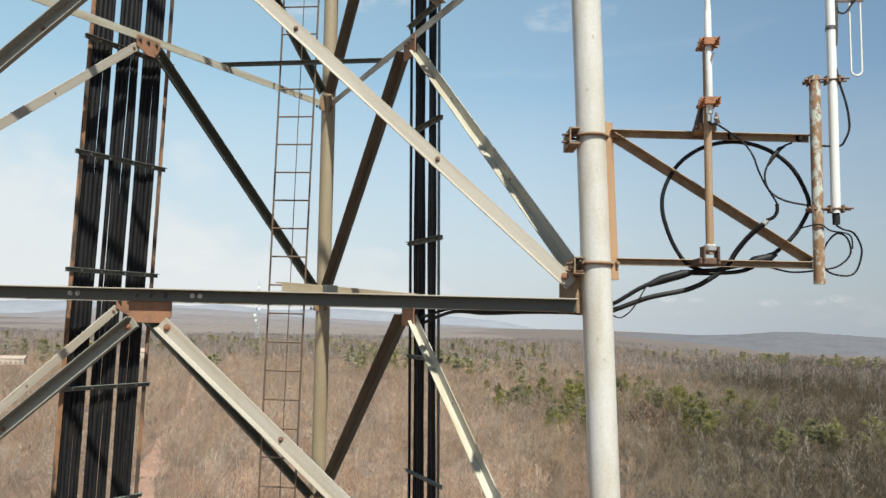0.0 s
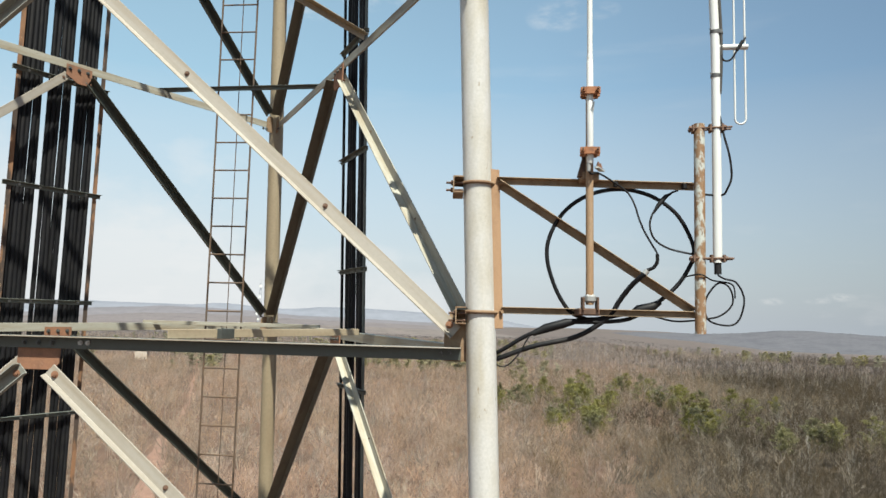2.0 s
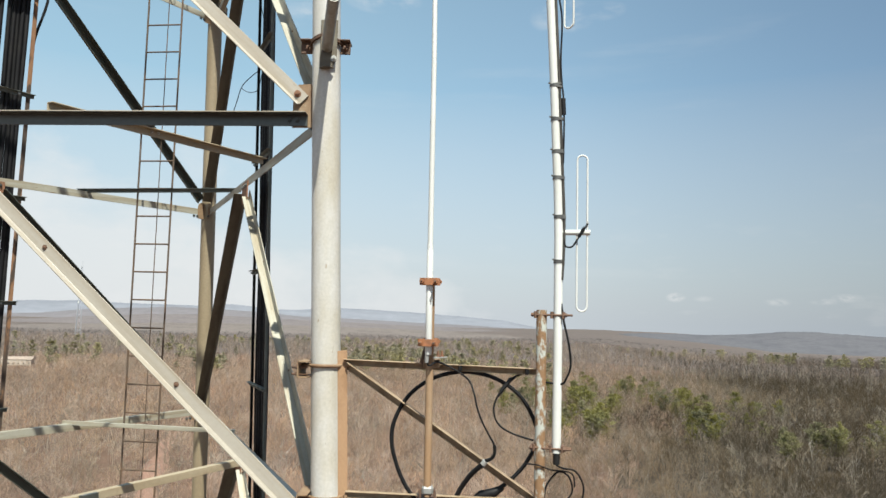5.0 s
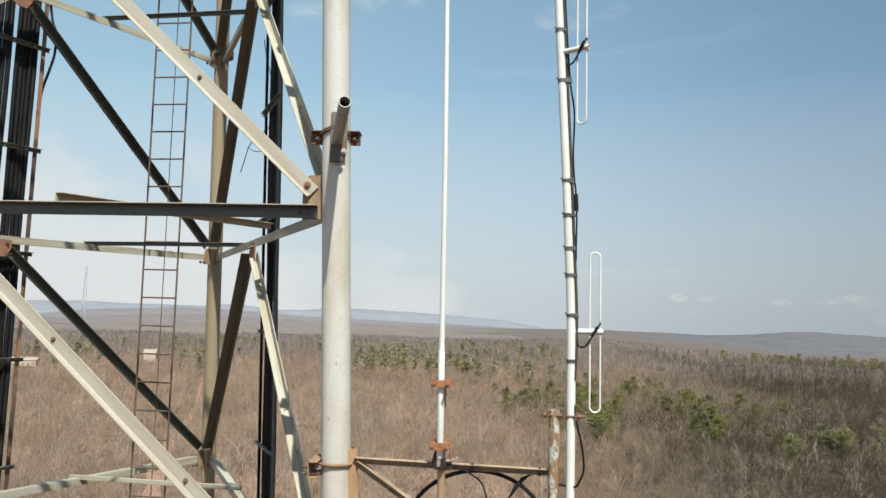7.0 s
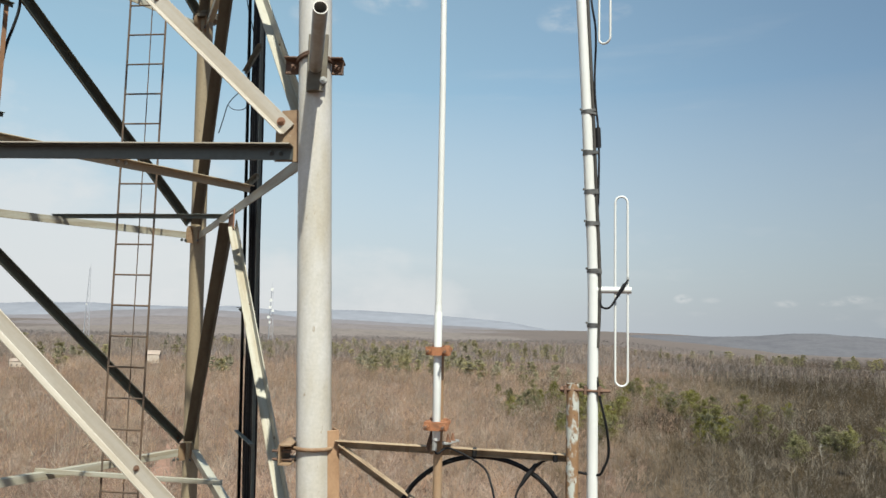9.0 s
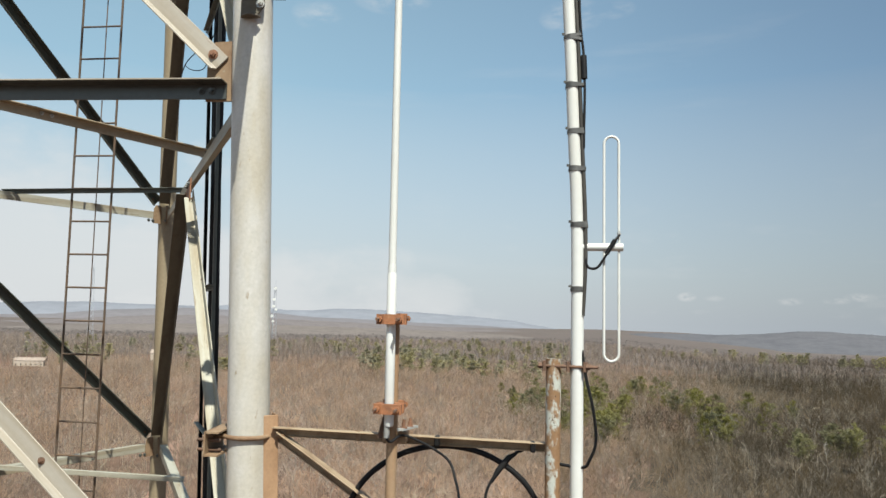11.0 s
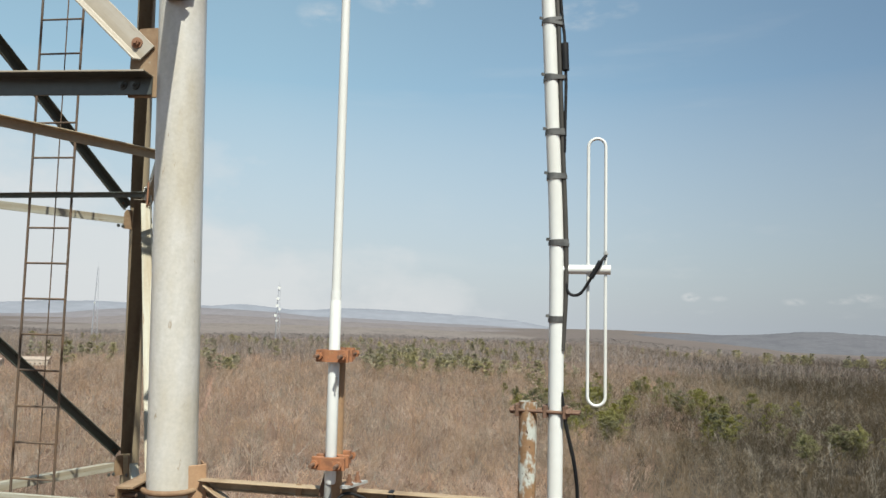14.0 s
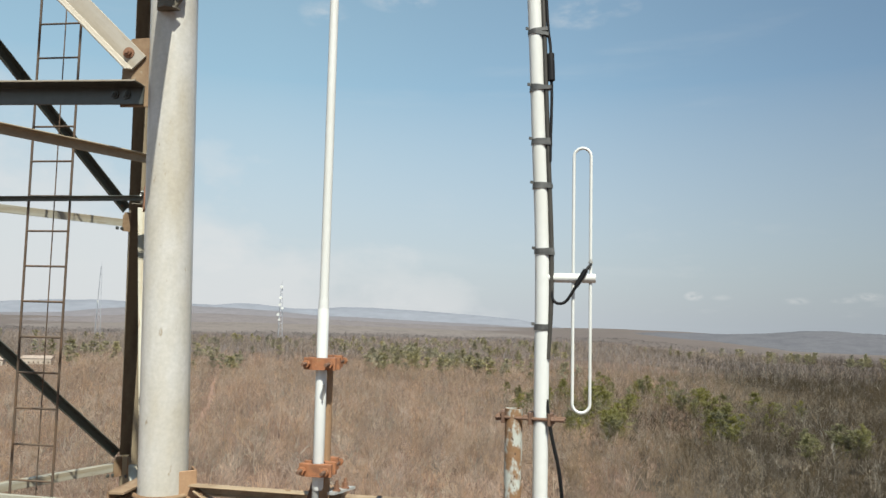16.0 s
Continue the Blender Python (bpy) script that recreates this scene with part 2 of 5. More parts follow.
M_TANRAIL = material("tan_flaking_rail", (0.285, 0.213, 0.138), (0.19, 0.13, 0.078), (0.15, 0.085, 0.048), rough=0.75, patch=9.0, spots=0.66, grain=90, bump=0.3)
M_RUSTDARK = material("dark_rust", (0.10, 0.055, 0.034), (0.065, 0.038, 0.026), (0.16, 0.10, 0.06), rough=0.8, patch=12.0, spots=0.66, grain=90, bump=0.3)
M_PIPE_TAN = material("tan_rusted_pipe", (0.25, 0.155, 0.085), (0.27, 0.205, 0.14), (0.163, 0.0814, 0.0444), rough=0.7, patch=5.0, spots=0.68, stretch=(1, 1, 0.3), grain=80, bump=0.25)
M_WHITE = material("white_fibreglass", (0.56, 0.57, 0.56), (0.51, 0.51, 0.485), (0.407, 0.392, 0.355), rough=0.42, patch=5.0, spots=0.78, stretch=(1, 1, 0.3), bump=0.04, amp=0.05)
M_BLACK = material("black_cable_jacket", (0.008, 0.008, 0.0095), (0.014, 0.0135, 0.0135), None, rough=0.55, patch=6.0, per_object=0.3, bump=0.05, spec=0.18)
M_FEED = material("weathered_cable_jacket", (0.05, 0.046, 0.041), (0.035, 0.033, 0.03), None, rough=0.5, patch=8.0, bump=0.05, spec=0.3)
M_TAPE = material("grey_tape", (0.05, 0.05, 0.05), (0.10, 0.10, 0.097), None, rough=0.5, patch=30.0, bump=0.1)
M_LADDER = material("rusty_ladder_rod", (0.082, 0.058, 0.041), (0.115, 0.068, 0.038), (0.11, 0.098, 0.08), rough=0.7, patch=6.0, spots=0.66, bump=0.2)
# dull tie and cross-bar steel, with underside shade in the colour
M_TIE = material("dull_shaded_tie_bar", (0.085, 0.098, 0.088), (0.12, 0.125, 0.108), (0.10, 0.07, 0.045), rough=0.6, patch=4.0, bump=0.15)
M_BOLT = material("rusty_bolt", (0.135, 0.075, 0.048), (0.085, 0.05, 0.034), None, rough=0.8, patch=40.0, grain=150, bump=0.3)
M_GREYSTEEL = material("grey_galvanised_pipe", (0.266, 0.266, 0.259), (0.2, 0.185, 0.163), (0.148, 0.0962, 0.0592), rough=0.5, metal=0.3, patch=6.0, bump=0.1)
M_ALU = material("bright_clamp_metal", (0.459, 0.459, 0.444), (0.37, 0.37, 0.355), None, rough=0.4, metal=0.4, patch=20.0, bump=0.05)


def leafy(m, share=0.45):
    """Twigs and needles are round and thin: part of the light comes through to the far side."""
    nt = m.node_tree
    b = nt.nodes["Principled BSDF"]
    tr = nt.nodes.new("ShaderNodeBsdfTranslucent")
    mx = nt.nodes.new("ShaderNodeMixShader")
    mx.inputs[0].default_value = share
    src = b.inputs["Base Color"].links[0].from_socket
    nt.links.new(src, tr.inputs["Color"])
    nt.links.new(b.outputs["BSDF"], mx.inputs[1])
    nt.links.new(tr.outputs["BSDF"], mx.inputs[2])
    nt.links.new(mx.outputs["Shader"], nt.nodes["Material Output"].inputs["Surface"])
    return m


# ---- mesh helpers ----
def part(name, mesh, mat, parent, label=""):
    ob = new(name, mesh)
    if mat:
        mesh.materials.append(mat)
    ob.parent = parent
    if parent:
        ob.matrix_parent_inverse = parent.matrix_basis.inverted()
    if label:
        tagged(ob, label)
    return ob


def thing(name, at, label, category, group=""):
    ob = new(name)
    ob.matrix_basis = Matrix.Translation(at)
    ob.empty_display_size = 0.2
    return tagged(ob, label, category, group)


def mesh_of(name, verts, faces, smooth=()):
    me = bpy.data.meshes.new(name)
    me.from_pydata([tuple(v) for v in verts], [], faces)
    for i in smooth:
        me.polygons[i].use_smooth = True
    me.update()
    return me


def frame_axes(d):
    d = Vector(d).normalized()
    a = Vector((0, 0, 1)) if abs(d.z) < 0.9 else Vector((1, 0, 0))
    x = d.cross(a).normalized()
    return x, d.cross(x).normalized()


def sweep(pts, r, n=12, ends=True, radii=None, closed=False):
    """A round tube along points; returns verts, faces and the faces to smooth."""
    pts = [Vector(p) for p in pts]
    verts, faces = [], []
    count = len(pts)
    x = None
    for i, p in enumerate(pts):
        if closed:
            d = pts[(i + 1) % count] - pts[i - 1]
        else:
            d = pts[min(i + 1, count - 1)] - pts[max(i - 1, 0)]
        d.normalize()
        if x is None:
            x, y = frame_axes(d)
        else:
            x = (x - d * x.dot(d)).normalized()
            y = d.cross(x).normalized()
        rr = radii[i] if radii else r
        for k in range(n):
            a = 2 * math.pi * k / n
            verts.append(p + x * (math.cos(a) * rr) + y * (math.sin(a) * rr))
    rings = count if closed else count - 1
    for i in range(rings):
        j = (i + 1) % count
        for k in range(n):
            faces.append((i * n + k, i * n + (k + 1) % n, j * n + (k + 1) % n, j * n + k))
    smooth = list(range(len(faces)))
    if ends and not closed:
        # caps have their own corners, so that the round sides shade cleanly
        base = len(verts)
        verts += [v.copy() for v in verts[:n]] + [v.copy() for v in verts[(count - 1) * n:count * n]]
        faces.append(tuple(range(base + n - 1, base - 1, -1)))
        faces.append(tuple(range(base + n, base + 2 * n)))
    return verts, faces, smooth


def tube(name, pts, r, mat, parent, n=12, label="", radii=None, closed=False):
    v, f, s = sweep(pts, r, n, True, radii, closed)
    return part(name, mesh_of(name, v, f, s), mat, parent, label)


def hollow(name, a, b, r, wall, mat, parent, n=20, label=""):
    """An open pipe with a wall."""
    v1, f1, s1 = sweep([a, b], r, n, False)
    v2, f2, _ = sweep([a, b], r - wall, n, False)
    off = len(v1)
    verts = v1 + v2
    faces = list(f1) + [tuple(reversed([i + off for i in q])) for q in f2]
    for end in (0, 1):
        base = len(verts)
        verts = verts + v1[end * n:(end + 1) * n] + v2[end * n:(end + 1) * n]
        for k in range(n):
            k2 = (k + 1) % n
            q = (base + k, base + k2, base + n + k2, base + n + k)
            faces.append(q if end else tuple(reversed(q)))
    me = mesh_of(name, verts, faces, range(2 * n))
    return part(name, me, mat, parent, label)


def spline(pts, steps=8, closed=False):
    """Catmull-Rom through the points."""
    pts = [Vector(p) for p in pts]
    out = []
    n = len(pts)
    span = n if closed else n - 1
    for i in range(span):
        if closed:
            p0, p1, p2, p3 = pts[i - 1], pts[i], pts[(i + 1) % n], pts[(i + 2) % n]
        else:
            p0, p1, p2, p3 = pts[max(i - 1, 0)], pts[i], pts[i + 1], pts[min(i + 2, n - 1)]
        for s in range(steps):
            t = s / steps
            out.append(0.5 * ((2 * p1) + (p2 - p0) * t + (2 * p0 - 5 * p1 + 4 * p2 - p3) * t * t + (3 * p1 - p0 - 3 * p2 + p3) * t ** 3))
    if not closed:
        out.append(pts[-1])
    return out


def prism(outline, depth_vec):
    """A flat outline (3D points) pushed along depth_vec."""
    d = Vector(depth_vec)
    a = [Vector(p) for p in outline]
    n = len(a)
    verts = a + [p + d for p in a]
    faces = [tuple(range(n - 1, -1, -1)), tuple(range(n, 2 * n))]
    faces += [(i, (i + 1) % n, (i + 1) % n + n, i + n) for i in range(n)]
    return verts, faces


def fixed_normals(me):
    bm = bmesh.new()
    bm.from_mesh(me)
    bmesh.ops.recalc_face_normals(bm, faces=bm.faces)
    bm.to_mesh(me)
    bm.free()
    return me


def slab(name, outline, depth_vec, mat, parent, label="", bevel=0.0):
    v, f = prism(outline, depth_vec)
    me = fixed_normals(mesh_of(name, v, f))
    if bevel:
        bm = bmesh.new()
        bm.from_mesh(me)
        bmesh.ops.bevel(bm, geom=list(bm.edges), offset=bevel, segments=1, affect='EDGES')
        bm.to_mesh(me)
        bm.free()
    return part(name, me, mat, parent, label)


def box(name, centre, sx, sy, sz, mat, parent, label="", turn=0.0, bevel=0.0):
    """A small block with its own turn about z."""
    c = Vector(centre)
    ux = Vector((math.cos(turn), math.sin(turn), 0)) * sx / 2
    uy = Vector((-math.sin(turn), math.cos(turn), 0)) * sy / 2
    uz = Vector((0, 0, sz / 2))
    return slab(name, [c - ux - uy - uz, c + ux - uy - uz, c + ux + uy - uz, c - ux + uy - uz], uz * 2, mat, parent, label, bevel)


def along(name, profile, a, b, mat, parent, label=""):
    """A profile pushed from a to b; the object's own x runs along the bar, so that its grain does too."""
    d = (b - a).normalized()
    y, z = frame_axes(d)
    m = Matrix((d, y, z)).transposed().to_4x4()
    m.translation = a
    inv = m.inverted()
    v, f = prism([inv @ (a + p) for p in profile], inv.to_3x3() @ (b - a))
    me = fixed_normals(mesh_of(name, v, f))
    bm = bmesh.new()
    bm.from_mesh(me)
    bmesh.ops.bevel(bm, geom=list(bm.edges), offset=0.0016, segments=1, affect='EDGES')
    bm.to_mesh(me)
    bm.free()
    ob = part(name, me, mat, parent, label)
    ob.matrix_basis = m
    return ob


def angle_bar(name, a, b, normal, mat, parent, width=0.09, thick=0.009, edge=1, side=1, label="", lift=0.0, lit_edge=None, twist=0.0, web=0.0):
    """A steel angle from a to b. One flange lies in the face with the given outward normal, centred on the line; the other stands on
    its upper (edge 1) or lower (edge -1) border and points outwards (side 1) or inwards (side -1). web widens the first flange."""
    a, b, n = Vector(a), Vector(b), Vector(normal).normalized()
    d = (b - a).normalized()
    up = n.cross(d).normalized()
    if up.z < 0:
        up = -up
    up = up * edge
    o = n * side
    w = width / 2
    prof = [up * w - o * thick, up * -(w + web) - o * thick, up * -(w + web), up * (w - thick), up * (w - thick) + o * (width - thick), up * w + o * (width - thick)]
    turn = Matrix.Rotation(twist, 3, d)
    start = [turn @ p + n * lift for p in prof]
    ob = along(name, start, a, b, mat, parent, label)
    if lit_edge:
        # the standing flange's border takes a lighter material: its sunlight is painted in
        ob.data.materials.append(lit_edge)
        to_own = ob.matrix_basis.to_3x3().inverted()
        far = max((to_own @ o).dot(v.co) for v in ob.data.vertices)
        for poly in ob.data.polygons:
            if all((to_own @ o).dot(ob.data.vertices[i].co) > far - 0.0025 for i in poly.vertices):
                poly.material_index = 1
    return ob


def bent_bar(name, a, b, normal, mat, parent, web=0.085, lip=0.055, thick=0.008, droop=0.30, label=""):
    """A bent plate: a web in the face and, along its lower border, a lip that leans outwards and down by droop radians."""
    a, b, n = Vector(a), Vector(b), Vector(normal).normalized()
    d = (b - a).normalized()
    up = n.cross(d).normalized()
    if up.z < 0:
        up = -up
    w = web / 2
    out = n * math.cos(droop) - up * math.sin(droop)
    side = n * math.sin(droop) + up * math.cos(droop)
    prof = [up * w - n * thick, up * -w - n * thick - side * thick * 0.4, up * -w + out * lip - side * thick, up * -w + out * lip, up * (-w + 0.004) + n * 0.004, up * w]
    return along(name, prof, a, b, mat, parent, label)


def channel_bar(name, a, b, normal, mat, parent, width=0.09, thick=0.008, lips=(0.06, 0.03), label=""):
    """A channel whose web lies in the face and whose upper and lower lips point outwards."""
    a, b, n = Vector(a), Vector(b), Vector(normal).normalized()
    d = (b - a).normalized()
    up = n.cross(d).normalized()
    if up.z < 0:
        up = -up
    w, t = width / 2, thick
    prof = [(-w, -t), (w, -t), (w, lips[0]), (w - t, lips[0]), (w - t, 0), (-w + t, 0), (-w + t, lips[1]), (-w, lips[1])]
    return along(name, [up * p + n * q for p, q in prof], a, b, mat, parent, label)


def bolt(at, normal, parent, r=0.014, h=0.012, mat=None, stud=0.0):
    """A hexagonal bolt head on a surface, with the end of its thread."""
    n = Vector(normal).normalized()
    at = Vector(at)
    v1, f1, _ = sweep([at - n * 0.002, at + n * 0.003], r * 1.5, 12)
    v2, f2, _ = sweep([at, at + n * h], r, 6)
    v3, f3, _ = sweep([at + n * h, at + n * (h + 0.006 + stud)], r * 0.55, 8)
    verts, faces = [], []
    for v, f in ((v1, f1), (v2, f2), (v3, f3)):
        k = len(verts)
        verts += v
        faces += [tuple(i + k for i in q) for q in f]
    return part("bolt", mesh_of("bolt", verts, faces), mat or M_BOLT, parent)


# ---- the lattice tower ----
STEP = 2.55
LOW, HIGH = -17, 5


def level(k):
    return 53.115 + STEP * (k - 2)


def leg_at(which, z):
    h = z - 52.0
    if which == "R":
        return Vector((1.363 - 0.041 * h, 3.744 + 0.003 * h, z))
    if which == "L":
        return Vector((-3.97 + 0.041 * h, 4.06 + 0.002 * h, z))
    return Vector((-1.06 - 0.006 * h, 8.54 - 0.055 * h, z))


LEG_R = 0.089
tower = thing("lattice_tower", (-1.25, 5.4, 0), "three-legged lattice tower of weathered cream steel with rusty gusset plates", "tower")
for which in "RLB":
    zs = [0.0] + [level(k) + 0.9 for k in range(LOW, HIGH)] + [level(HIGH) + 0.35]
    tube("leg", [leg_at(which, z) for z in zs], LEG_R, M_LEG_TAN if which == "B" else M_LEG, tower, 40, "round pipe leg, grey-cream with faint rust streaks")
    box("footing", leg_at(which, 0.2), 1.4, 1.4, 0.8, M_GREYSTEEL, tower, "concrete footing block", bevel=0.03)
    # bolted flange pairs between leg lengths
    for k in range(LOW if which == "B" else LOW + 1, HIGH, 4):
        c = leg_at(which, level(k) + 0.148 if which == "B" else level(k) - 1.1)
        if which == "R" and -1 < k < 4:
            continue
        v, f, s = sweep([c - Vector((0, 0, 0.02)), c + Vector((0, 0, 0.02))], 0.15, 24)
        flange = part("flange", mesh_of("flange", v, f), M_BROWN if which == "B" else M_LEG, tower)
        v, f, s = sweep([c + Vector((0, 0, 0.026)), c + Vector((0, 0, 0.062))], 0.15, 24)
        part("flange", mesh_of("flange", v, f), M_BROWN if which == "B" else M_LEG, tower)
        for i in range(8):
            q = c + Vector((math.cos(i * math.pi / 4 + 0.2) * 0.125, math.sin(i * math.pi / 4 + 0.2) * 0.125, 0.062))
            bolt(q, (0, 0, 1), flange, 0.013, 0.012)

CENTRE = Vector((-1.25, 5.4, 0))


def face(a_leg, b_leg, k, first, second, mats, near):
    """One panel of a face: the horizontal at level k and the two diagonals that hang from its middle to the legs below."""
    z = level(k)
    a, b = leg_at(a_leg, z), leg_at(b_leg, z)
    u = (b - a).normalized()
    n = u.cross(Vector((0, 0, 1))).normalized()
    if n.dot(CENTRE - Vector((a.x, a.y, 0))) > 0:
        n = -n
    mid = (a + b) / 2
    drop = Vector((0, 0, -0.03))
    far_drop = Vector((0, 0, 0.035)) if b_leg == "B" else drop
    bar = angle_bar("horizontal", a + u * 0.15 + drop, b - u * (0.12 if b_leg == "R" else 0.15) + far_drop, n, mats[0], tower, 0.078, 0.008, 1, 1, lit_edge=M_ANGLE if a_leg + b_leg == "LR" else None)
    # plate under the middle, behind the horizontal
    shape = ((-0.135, 0.005), (0.135, 0.005), (0.135, -0.16), (0.10, -0.20), (-0.10, -0.20), (-0.135, -0.16))
    if a_leg + b_leg == "LB":
        shape = ((-0.12, 0.005), (0.135, 0.005), (0.135, -0.08), (0.085, -0.165), (0.0, -0.165), (-0.12, -0.10))
    q = [mid + u * s + Vector((0, 0, t)) - n * 0.011 for s, t in shape]
    gusset = slab("gusset_plate", q, -n * 0.010, M_RUSTRED, tower, "rusty red gusset plate")
    below = level(k - 1)
    for leg_name, sign, (edge, side), mat in ((a_leg, -1, first, mats[1]), (b_leg, 1, second, mats[2])):
        foot_z, top_z, out_u = {"LR": (0.100, -0.195, 0.085), "LB": (0.17, -0.10, 0.10), "RB": (0.135, -0.125, 0.10)}[a_leg + b_leg]
        foot = leg_at(leg_name, below) - u * sign * 0.148 + Vector((0, 0, foot_z))
        top = mid + u * sign * out_u + Vector((0, 0, top_z))
        if edge == 0:
            diagonal = channel_bar("diagonal", top, foot, n, mat, tower, 0.082, 0.008)
        elif edge == 2:
            diagonal = bent_bar("diagonal", top, foot, n, mat, tower, 0.078, 0.038, 0.008, 0.2)
        elif edge == 3:
            diagonal = channel_bar("diagonal", top, foot, -n, mat, tower, 0.080, 0.008, (0.080, 0.024))
        else:
            turned = a_leg + b_leg == "RB" and sign < 0
            diagonal = angle_bar("diagonal", top, foot, n, mat, tower, 0.108 if mat is M_BROWN else 0.066 if turned else 0.078, 0.008, edge, side, lift=0.002, twist=0.03 if turned else 0.0, web=0.02 if turned else 0.0)
        # plate at the leg, in the plane of the face
        c = leg_at(leg_name, below)
        small = 0.72 if leg_name == "B" else 1.0
        g = [c - u * sign * (0.07 + (s - 0.07) * small) + Vector((0, 0, t * small)) - n * 0.011 for s, t in ((0.07, -0.075), (0.222, -0.075), (0.222, 0.15), (0.19, 0.205), (0.07, 0.21))]
        slab("leg_plate", g, -n * 0.011, M_RUSTTAN, tower, "rusty plate welded to the leg")
        if near:
            d = (foot - top).normalized()
            out = n * (0.011 if side < 0 else 0.003)
            front = a_leg != "B" and b_leg != "B"
            for p, size in ((foot - d * 0.06, 0.0155), (top + d * 0.05, 0.0155), (top.lerp(foot, 0.30), 0.011), (top.lerp(foot, 0.67), 0.011)):
                bolt(p + out, n if front else -n, diagonal, size, size * 0.9, M_RUSTRED if front and size > 0.012 else None)
    if near:
        inside = n if "B" not in (a_leg, b_leg) else -n
        for s in (-0.09, 0.0, 0.09):
            bolt(mid + u * s + Vector((0, 0, -0.035)) + inside * (0.003 if inside.dot(n) > 0 else 0.024), inside, gusset, 0.012, 0.012, M_DULL_SHADE)
        if a_leg + b_leg == "LR" and k == 1:
            for x in (-1.812, -1.764, -1.034, -0.986):
                q = a.lerp(b, (x - a.x) / (b.x - a.x))
                bolt(q + drop + n * 0.003, n, bar, 0.010, 0.010, M_ALU)
        for p in (a + u * 0.19, a + u * 0.24, b - u * 0.19, b - u * 0.24):
            bolt(p + drop + inside * (0.003 if inside.dot(n) > 0 else 0.024), inside, bar, 0.012, 0.012, M_DULL_SHADE)


for k in range(LOW, HIGH + 1):
    near = 0 <= k <= 3
    # shade on front bars and inner left-face diagonals lies in their steel colour
    face("L", "R", k, (0, 1), (2, 1), (M_DULL_SHADE if k > 1 else M_SHADY, M_CHANNEL, M_ANGLE), near)
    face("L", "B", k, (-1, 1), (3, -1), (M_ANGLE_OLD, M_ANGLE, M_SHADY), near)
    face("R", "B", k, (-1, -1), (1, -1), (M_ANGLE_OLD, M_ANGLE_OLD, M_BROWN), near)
    if k > LOW + 1:
        z = level(k) + 0.06
        lb = leg_at("L", z).lerp(leg_at("B", z), 0.69)
        rb = leg_at("R", z).lerp(leg_at("B", z), 0.66)
        d = (rb - lb).normalized()
        # tie that carries the ladder
        # upper ties have shade in their colour, low ones light; flange flips to suit the view
        angle_bar("ladder_tie", lb - d * 0.12, rb + d * 0.10, (0.06, -1, 0), M_TIE if k > 1 else M_ANGLE_OLD, tower, 0.042, 0.006, 1, 1 if k > 1 else -1)
        # plan brace from the middle of the front to the far side
        fr = leg_at("L", z).lerp(leg_at("R", z), 0.653) + Vector((0, -0.05, -0.02))
        gr = leg_at("R", z).lerp(leg_at("B", z), 0.382) + Vector((-0.02, 0.0, 0.045 if k == 2 else -0.015))
        if k == 2:
            gr += (gr - fr).normalized() * 0.06
        brace_bar = angle_bar("plan_brace", fr, gr, (0.91, -0.42, 0), M_BRACE, tower, 0.055, 0.007, 1, 1 if k > 1 else -1)
        along_brace = (gr - fr).normalized()
        mid_brace = fr.lerp(gr, 0.22)
        if k == 2:
            for t in (0.40, 0.43):
                bolt(fr.lerp(gr, t) + Vector((0.91, -0.42, 0)) * 0.003 + Vector((0, 0, 0.008)), (0.91, -0.42, 0), brace_bar, 0.008, 0.008, M_ALU)
        if k == 1:
            slab("clip", [mid_brace + along_brace * s + Vector((0.012 + o, 0, -0.034)) for s, o in ((-0.06, 0), (0.06, 0), (0.06, 0.03), (-0.06, 0.03))], (0, 0, 0.066), M_DULL_SHADE, brace_bar, "dark clip", 0.003)

# ---- ladder ----
def ladder_at(z, s):
    h = z - 52.0
    return Vector((-1.175 + s * 0.196 + 0.012 * h, 7.08 - s * 0.02 - 0.048 * h, z))


ladder = thing("ladder", ladder_at(0.0, 0), "narrow rusty steel rung ladder with a safety cable", "ladder")
Z_TOP = level(HIGH) + 0.3
for s in (-1, 1):
    tube("side_rail", [ladder_at(0.1, s), ladder_at(Z_TOP, s)], 0.0105, M_LADDER, ladder, 8)
n_r = int((Z_TOP - 0.3) / 0.305)
rungs_verts, rungs_faces = [], []
for i in range(n_r):
    z = 52.593 + 0.305 * (i - int((52.593 - 0.4) / 0.305))
    if z > Z_TOP - 0.1:
        break
    if 47 < z < 58.5:
        tube("rung", [ladder_at(z, -1), ladder_at(z, 1)], 0.009, M_LADDER, ladder, 8)
    else:
        v, f, _ = sweep([ladder_at(z, -1), ladder_at(z, 1)], 0.009, 6)
        k = len(rungs_verts)
        rungs_verts += v
        rungs_faces += [tuple(q + k for q in g) for g in f]
tagged(part("far_rungs", mesh_of("far_rungs", rungs_verts, rungs_faces), M_LADDER, ladder), kind="stuff")
tube("safety_cable", [ladder_at(0.3, 0.12) + Vector((0, 0.04, 0)), ladder_at(Z_TOP, 0.12) + Vector((0, 0.04, 0))], 0.005, M_LADDER, ladder, 6)


